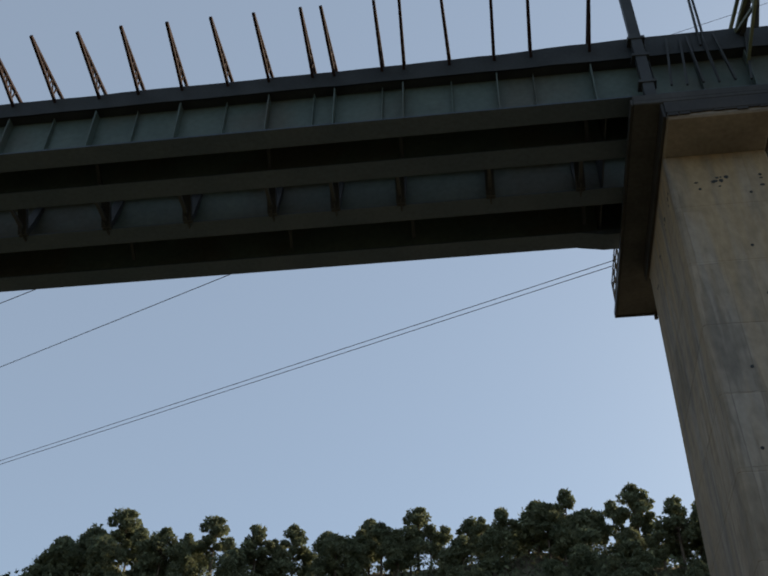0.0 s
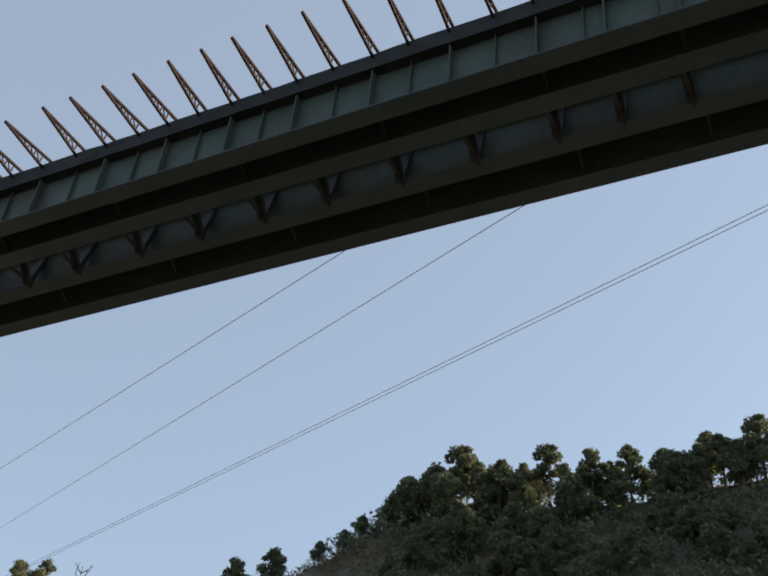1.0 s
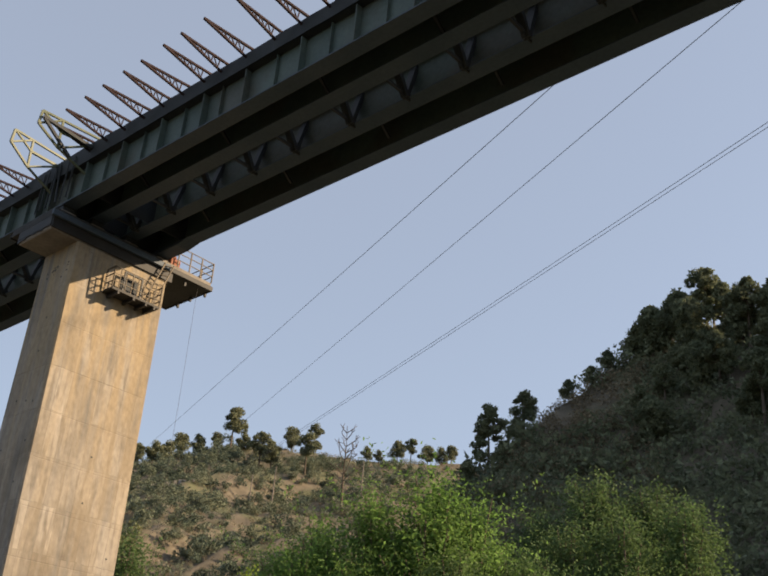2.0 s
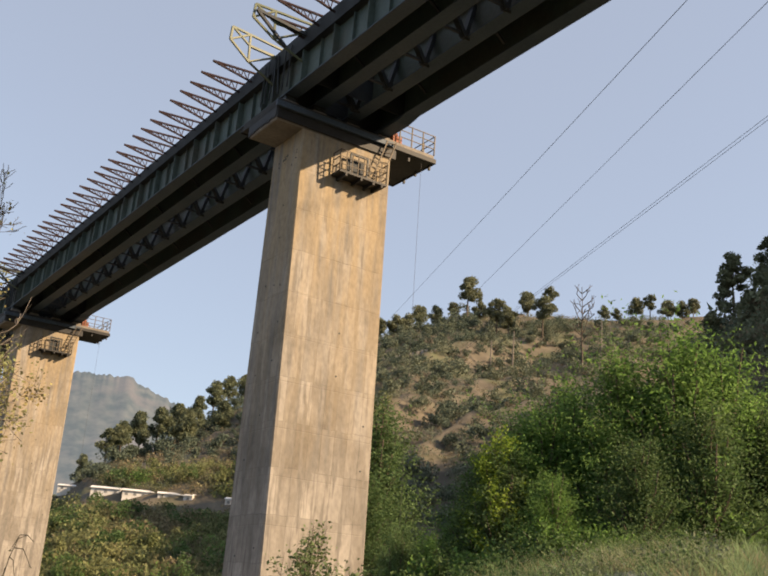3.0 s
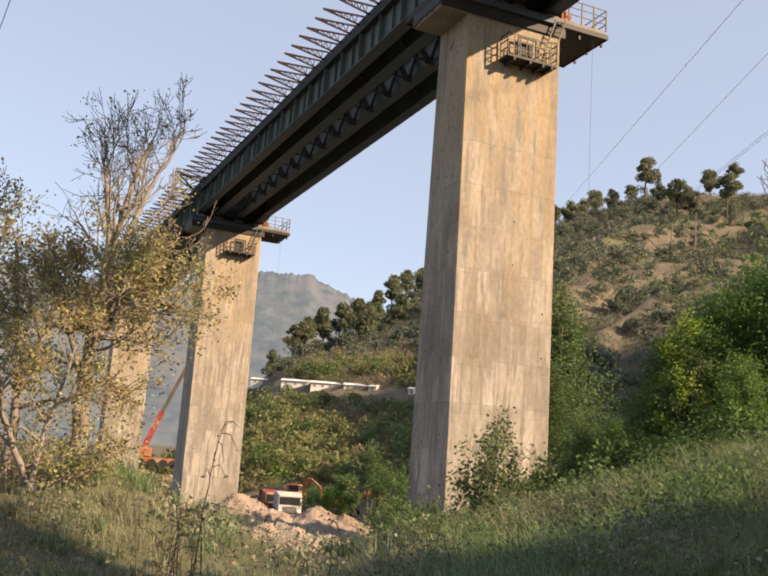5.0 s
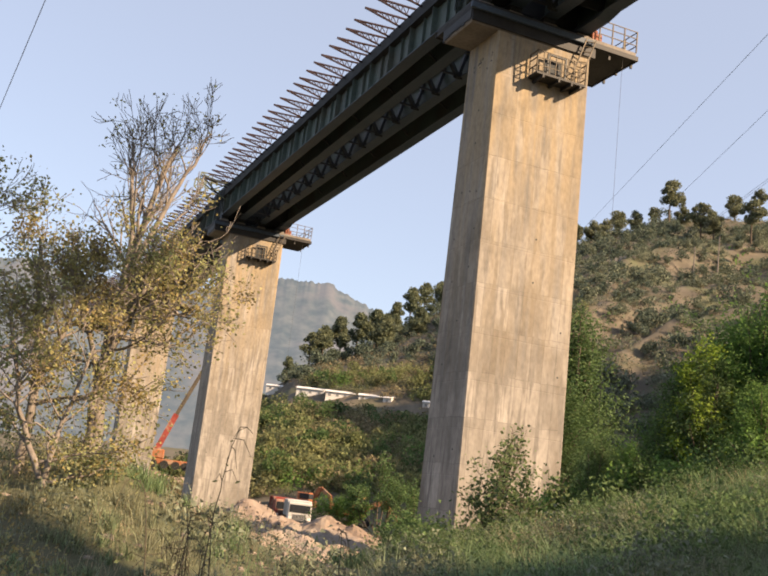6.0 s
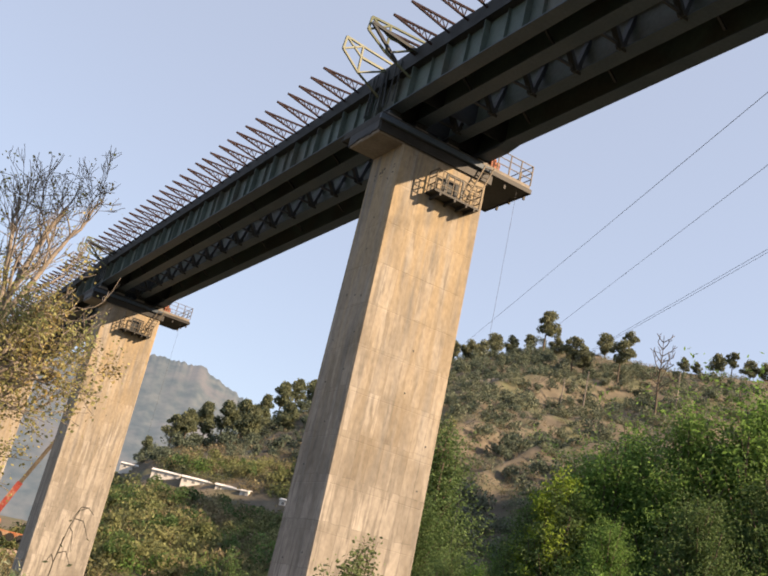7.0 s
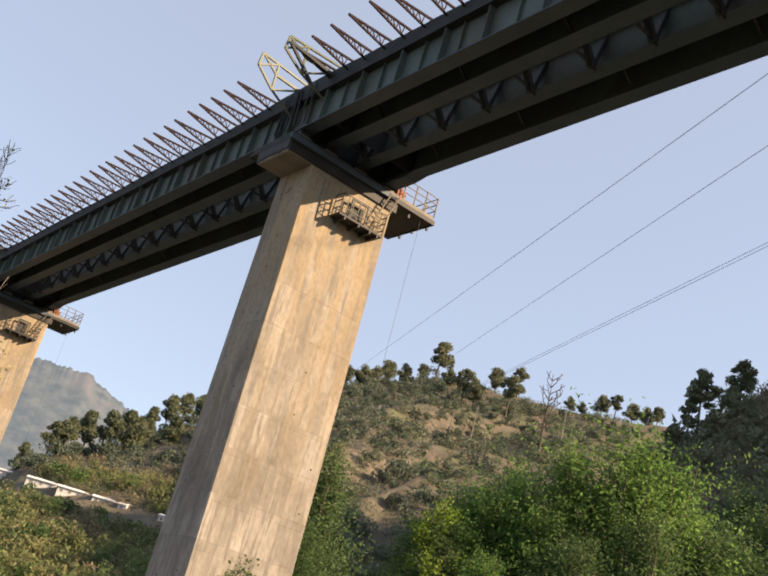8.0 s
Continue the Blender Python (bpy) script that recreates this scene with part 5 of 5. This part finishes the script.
scatter("weeds", "green weeds at the foot of the bank", BROAD, spots, rng.uniform(0.2, 0.7, len(spots)), 140, 0.09)

# ---- works below the bridge ----
RUBBLE = mat("broken reddish earth", (0.185, 0.140, 0.108), (0.26, 0.212, 0.175), 0.5, 0.95, bump=0.8, fine=7, third=(0.235, 0.20, 0.165), third_scale=0.4)
STONE = mat("grey broken stone", (0.24, 0.225, 0.20), (0.36, 0.33, 0.29), 1.5, 0.95, bump=0.5, island=0.25)
WHITE = mat("white painted wall", (0.52, 0.50, 0.46), (0.62, 0.60, 0.56), 0.6, 0.8)
ROOF = mat("pale sheet roof", (0.58, 0.57, 0.55), (0.70, 0.69, 0.66), 0.6, 0.6)
DARK_GLASS = mat("dark window", (0.02, 0.022, 0.025), (0.035, 0.04, 0.045), 1.0, 0.15)
RED = mat("red machine paint", (0.19, 0.03, 0.025), (0.26, 0.06, 0.045), 1.5, 0.6, third=(0.30, 0.20, 0.14), third_scale=0.8)
ORANGE = mat("orange machine paint", (0.24, 0.085, 0.035), (0.31, 0.12, 0.055), 1.5, 0.65, third=(0.30, 0.20, 0.13), third_scale=0.8)
HUT_GLASS = mat("grey shuttered window", (0.17, 0.175, 0.175), (0.22, 0.22, 0.215), 1.0, 0.5)
TYRE = mat("black rubber", (0.018, 0.018, 0.018), (0.03, 0.03, 0.03), 2.0, 0.9)
TRUCK_WHITE = mat("white truck paint", (0.40, 0.40, 0.39), (0.50, 0.49, 0.46), 1.0, 0.4)
rng = np.random.default_rng(3)


HEAP_STONES = []


def heap(az, d, top, length, width, label, material=RUBBLE, seed=1.0):
    """A mound of tipped earth on the ground."""
    x, y, z = polar(az, d, top)
    low = ground_at(x, y)
    along_az = radians(az)
    ux, uy = math.cos(along_az), math.sin(along_az)
    bm = bmesh.new()
    n, m_ = 72, 44
    grid = []
    for i in range(n + 1):
        row = []
        for j in range(m_ + 1):
            u, v = 2 * i / n - 1, 2 * j / m_ - 1
            px, py = x + ux * u * length - uy * v * width, y + uy * u * length + ux * v * width
            edge = max(0.0, 1 - (u * u + v * v) ** 0.7)
            h = (z - low) * edge**0.8 * (0.82 + 0.3 * noise.noise((u * 2.2 + seed, v * 2, seed))) + 0.45 * edge * noise.noise((px * 0.9, py * 0.9, seed)) + 0.3 * edge * noise.noise((px * 2.2, py * 2.2, seed))
            row.append(bm.verts.new((px, py, low - 0.25 + h)))
        grid.append(row)
    for i in range(n):
        for j in range(m_):
            bm.faces.new((grid[i][j], grid[i + 1][j], grid[i + 1][j + 1], grid[i][j + 1]))
    for row in grid:
        for v in row:
            if rng.random() < 0.1 and v.co.z > low + 0.05:
                HEAP_STONES.append((v.co.x, v.co.y, v.co.z + 0.03))
    return tagged(finish("earth_mound", bm, material), label, "earth mound", "earth mounds")


heap(73.4, 58, -0.6, 5.0, 3.4, "mound of broken reddish brown earth below the pier", seed=1.3)
heap(70.6, 50, -1.2, 8.0, 4.0, "mound of broken brown earth and stones", seed=4.1)
heap(66.9, 49, -1.7, 3.0, 2.6, "small mound of grey brown stones", seed=7.7)
heap(72.6, 40, -1.9, 7.5, 4.2, "low mound of grey brown earth and gravel", seed=11.3)
heap(77.0, 60, -1.3, 6.0, 3.4, "low mound of pale reddish earth", seed=9.2)
heap(80.6, 46, -2.4, 4.6, 3.0, "low mound of orange brown earth under the tree", seed=5.5)


def stones(name, label, spots, sizes, material=STONE):
    """Rough broken stones, each a squashed and cut block."""
    base = np.array([[-1, -1, -0.6], [1, -1, -0.7], [1, 1, -0.6], [-1, 1, -0.7], [-0.7, -0.6, 0.6], [0.6, -0.7, 0.5], [0.7, 0.6, 0.7], [-0.6, 0.7, 0.45]], float)
    faces0 = np.array([[3, 2, 1, 0], [4, 5, 6, 7], [0, 1, 5, 4], [1, 2, 6, 5], [2, 3, 7, 6], [3, 0, 4, 7]])
    n = len(spots)
    turn = rng.uniform(0, 6.28, n)
    shape = base[None] * rng.uniform(0.6, 1.25, (n, 8, 3)) * (sizes * 0.5)[:, None, None] * rng.uniform(0.7, 1.3, (n, 1, 3))
    c, s = np.cos(turn)[:, None], np.sin(turn)[:, None]
    verts = np.stack([shape[..., 0] * c - shape[..., 1] * s, shape[..., 0] * s + shape[..., 1] * c, shape[..., 2]], -1) + spots[:, None]
    faces = (np.arange(n) * 8)[:, None, None] + faces0[None]
    ob = new(name, sheet(name, verts.reshape(-1, 3), faces.reshape(-1, 4), material, smooth=False))
    return tagged(ob, label, "stones", kind="stuff")


stones("loose_stones", "grey broken stones lying about the works", field(900, 63, 84, 36, 64), rng.uniform(0.06, 0.28, 900))
stones("loose_stones", "brown stones and clods on the bare earth", field(1100, 68, 90, 12, 40), rng.uniform(0.04, 0.2, 1100), RUBBLE)
spots = np.array(HEAP_STONES)
stones("loose_stones", "broken stones lying on the earth mounds", spots, rng.uniform(0.04, 0.2, len(spots)), RUBBLE)
spots = field(300, 40.0, 44.5, 13.0, 17.5) + [0, 0, 0.22]
stones("loose_stones", "pale broken stones in the grass of the bank", spots, rng.uniform(0.12, 0.5, len(spots)))
spots = field(16, 40.2, 43.2, 13.8, 16.8) + [0, 0, 0.18]
stones("rock_ledge", "large pale flat rocks breaking out of the grass bank", spots, rng.uniform(0.35, 0.85, len(spots)))
spots = field(260, 55, 66, 19, 24, 0.1)
stones("loose_stones", "small pale stones at the foot of the bank", spots, rng.uniform(0.1, 0.35, len(spots)))


def facing(az, d, turn=0.0, z=None):
    """A pose on the ground at that bearing, x to the right and y away from the holder."""
    x, y, _ = polar(az, d, 0)
    return Matrix.Translation((x, y, ground_at(x, y) if z is None else z)) @ Matrix.Rotation(radians(az + turn), 4, "Z")


# row of site huts on the slope
for az, wide, turn, doors in ((73.2, 1.45, -8, 3), (71.4, 1.6, -8, 3), (69.6, 1.8, -2, 4), (67.95, 1.3, -2, 3), (66.95, 0.5, -20, 1), (64.7, 0.4, -10, 1)):
    hut = thing("site_hut", "long white site hut with pale sheet roof on the slope", "hut", "site huts on the slope")
    # where the slope reaches the bench
    d = next(r for r in range(120, 290, 2) if ground_at(*polar(az, r, 0)[:2]) > r * math.tan(radians(5.2)))
    hut.matrix_basis = facing(az, d, turn, d * math.tan(radians(5.2)))
    long = 2 * d * math.tan(radians(wide / 2))
    bm = bmesh.new()
    box(bm, -long / 2, long / 2, 0, 3.0, -1.2, 1.4)
    part("wall", bm, WHITE, hut)
    bm = bmesh.new()
    prism(bm, [(-0.3, 1.42), (1.5, 1.9), (3.3, 1.42), (3.3, 1.34), (1.5, 1.82), (-0.3, 1.34)], -long / 2 - 0.15, long / 2 + 0.15)
    part("roof", bm, ROOF, hut, "pale sheet roof")
    for k in range(doors):
        bm = bmesh.new()
        x = -long / 2 + long * (k + 0.5) / doors
        box(bm, x - 0.28, x + 0.28, -0.04, 0.02, 0.55, 1.05)
        part("window", bm, HUT_GLASS, hut)

# stone parapet of a road across the terraced hill
for k in range(14):
    az = 56.6 - 0.25 * k
    block = finish("road_parapet", box(bmesh.new(), -0.4, 0.4, -0.2, 0.2, -1.5, 0.45, 0.03), STONE)
    d = next(r for r in range(200, 400, 2) if ground_at(*polar(az, r, 0)[:2]) > r * math.tan(radians(14.2 + 0.055 * k)))
    block.matrix_basis = facing(az, d, 0)
    tagged(block, "pale parapet block beside the hill road", "parapet block", "road parapet")


def wheel(parent, x, y, r, wide):
    bm = bmesh.new()
    bmesh.ops.create_cone(bm, cap_ends=True, segments=18, radius1=r, radius2=r, depth=wide, matrix=Matrix.Translation((x, y, r)) @ Matrix.Rotation(radians(90), 4, "Y"))
    bmesh.ops.bevel(bm, geom=[e for e in bm.edges if e.calc_face_angle(0) > 1.2], offset=0.05, segments=2, affect="EDGES")
    tyre = part("wheel", bm, TYRE, parent)
    bm = bmesh.new()
    bmesh.ops.create_cone(bm, cap_ends=True, segments=14, radius1=r * 0.5, radius2=r * 0.4, depth=wide + 0.04, matrix=Matrix.Translation((x, y, r)) @ Matrix.Rotation(radians(90), 4, "Y"))
    part("rim", bm, RAIL, tyre)


def truck(az, d, turn, paint, label, z=None):
    lorry = thing("tipper_truck", label, "truck", "trucks at the works")
    lorry.matrix_basis = facing(az, d, turn, z)
    bm = bmesh.new()
    box(bm, -1.22, 1.22, 0, 1.9, 0.75, 2.7, 0.12)
    cab = part("cab", bm, paint, lorry)
    bm = bmesh.new()
    box(bm, -1.05, 1.05, -0.03, 0.05, 1.65, 2.45, 0.03)
    part("windscreen", bm, DARK_GLASS, cab)
    bm = bmesh.new()
    for k in range(4):
        box(bm, -0.7, 0.7, -0.03, 0.05, 1.0 + 0.13 * k, 1.07 + 0.13 * k)
    part("grille", bm, STEEL_DARK, cab)
    bm = bmesh.new()
    box(bm, -1.2, 1.2, -0.15, 0.1, 0.5, 0.95, 0.05)
    part("bumper", bm, STEEL_DARK, cab)
    for x in (-0.95, 0.95):
        bm = bmesh.new()
        box(bm, x - 0.16, x + 0.16, -0.18, -0.1, 0.98, 1.2, 0.02)
        part("headlight", bm, ROOF, cab)
    bm = bmesh.new()
    box(bm, -1.25, 1.25, 2.1, 6.8, 1.2, 2.9, 0.06)
    for k in range(6):
        for x in (-1.29, 1.29):
            box(bm, x - 0.04, x + 0.04, 2.3 + 0.8 * k, 2.42 + 0.8 * k, 1.25, 2.85)
    part("tipper_body", bm, paint, lorry)
    bm = bmesh.new()
    box(bm, -0.5, 0.5, 0.3, 6.8, 0.7, 1.15)
    part("chassis", bm, STEEL_DARK, lorry)
    for y in (0.9, 4.6, 5.8):
        for x in (-1.05, 1.05):
            wheel(lorry, x, y, 0.52, 0.32)
    return lorry


level = 104 * math.tan(radians(-2.25))
truck(71.1, 104, 4, TRUCK_WHITE, "white tipper truck parked on the works ground", level)
truck(71.9, 112, 6, RED, "red tipper truck parked behind the white one", level)


def excavator(az, d, turn, z, label, arm):
    digger = thing("excavator", label, "excavator", "excavators at the works")
    digger.matrix_basis = facing(az, d, turn, z)
    for x in (-1.1, 1.1):
        bm = bmesh.new()
        box(bm, x - 0.3, x + 0.3, -1.8, 1.8, 0.0, 0.85, 0.28)
        part("track", bm, TYRE, digger)
    bm = bmesh.new()
    box(bm, -1.3, 1.3, -1.3, 1.9, 0.95, 1.95, 0.12)
    box(bm, -1.3, -0.3, -1.5, 0.2, 1.9, 2.85, 0.1)
    part("house_body", bm, ORANGE, digger)
    bm = bmesh.new()
    box(bm, -1.32, -0.28, -1.52, -0.2, 2.1, 2.7, 0.03)
    part("cab_glass", bm, DARK_GLASS, digger)
    bm = bmesh.new()
    for (a, b), w in zip(zip(arm, arm[1:]), (0.5, 0.42, 0.3)):
        bar(bm, a, b, 0.34, w)
    part("boom", bm, ORANGE, digger, "orange excavator boom")
    bm = bmesh.new()
    p = Vector(arm[-1])
    prism(bm, [(p.y - 0.6, p.z), (p.y + 0.5, p.z + 0.2), (p.y + 0.4, p.z - 0.7), (p.y - 0.4, p.z - 0.9)], p.x - 0.5, p.x + 0.5)
    part("bucket", bm, STEEL_DARK, digger)
    return digger


excavator(71.0, 118, 60, 118 * math.tan(radians(-1.55)), "orange excavator with raised boom among the trees", [(0.3, -0.9, 1.7), (0.3, -2.0, 3.5), (0.3, -3.4, 2.6), (0.3, -3.6, 1.7)])
excavator(68.3, 96, 80, 96 * math.tan(radians(-1.75)), "dusty orange excavator behind the rubble heap", [(0.3, -1.0, 1.6), (0.3, -3.0, 2.6), (0.3, -4.4, 1.2), (0.3, -4.4, 0.9)])

# mobile crane with raised boom beside the third pier
crane = thing("mobile_crane", "mobile crane with red boom raised beside the pier", "crane")
base = polar(78.9, 140, 0.2)
crane.matrix_basis = facing(78.9, 140, 0, base[2])
bm = bmesh.new()
box(bm, -2.2, 3.6, -1.3, 1.3, 0.5, 1.2, 0.08)
box(bm, -2.2, -0.2, -1.2, 1.2, 1.2, 2.5, 0.15)
carrier = part("carrier", bm, ORANGE, crane)
for x in (-1.5, 0.0, 1.5, 2.8):
    bm = bmesh.new()
    bmesh.ops.create_cone(bm, cap_ends=True, segments=16, radius1=0.55, radius2=0.55, depth=0.4, matrix=Matrix.Translation((x, -1.25, 0.5)) @ Matrix.Rotation(radians(90), 4, "X"))
    part("wheel", bm, TYRE, carrier)
for y in (-1.6, 1.6):
    for x in (-1.9, 3.3):
        bm = bmesh.new()
        bar(bm, (x, y * 0.7, 0.7), (x, y * 1.5, 0.6), 0.2)
        box(bm, x - 0.25, x + 0.25, y * 1.5 - 0.25, y * 1.5 + 0.25, -0.6, 0.6)
        part("outrigger", bm, ORANGE, carrier)
bm = bmesh.new()
bar(bm, (-1.6, 0, 1.6), (0.6, 0, 7.4), 0.75, 0.75)
boom = part("boom", bm, RED, crane, "red lower boom")
bm = bmesh.new()
bar(bm, (0.6, 0, 7.4), (4.2, 0, 16.2), 0.5, 0.5)
bar(bm, (4.2, 0, 16.2), (6.6, 0, 21.8), 0.36, 0.36)
part("boom_extension", bm, RAIL, boom, "grey telescopic extension")
bm = bmesh.new()
bar(bm, (6.6, 0, 21.8), (6.6, 0, 9.5), 0.06)
part("hoist_rope", bm, ROPE, boom)

# earth bench on which the crane stands
heap(79.2, 139, 0.35, 9.0, 5.0, "bench of pale orange earth under the crane", seed=2.2)

# low shed by the trees
shed = thing("low_shed", "low stone shed with dark flat roof among the trees", "shed")
shed.matrix_basis = facing(25.2, 26, 0, 26 * math.tan(radians(6.2)))
bm = bmesh.new()
box(bm, -1.0, 1.2, 0, 1.6, -2.0, 0.55, 0.03)
part("wall", bm, STONE, shed)
bm = bmesh.new()
box(bm, -1.2, 1.4, -0.25, 1.8, 0.55, 0.72, 0.03)
part("roof", bm, STEEL_DARK, shed, "dark flat roof")
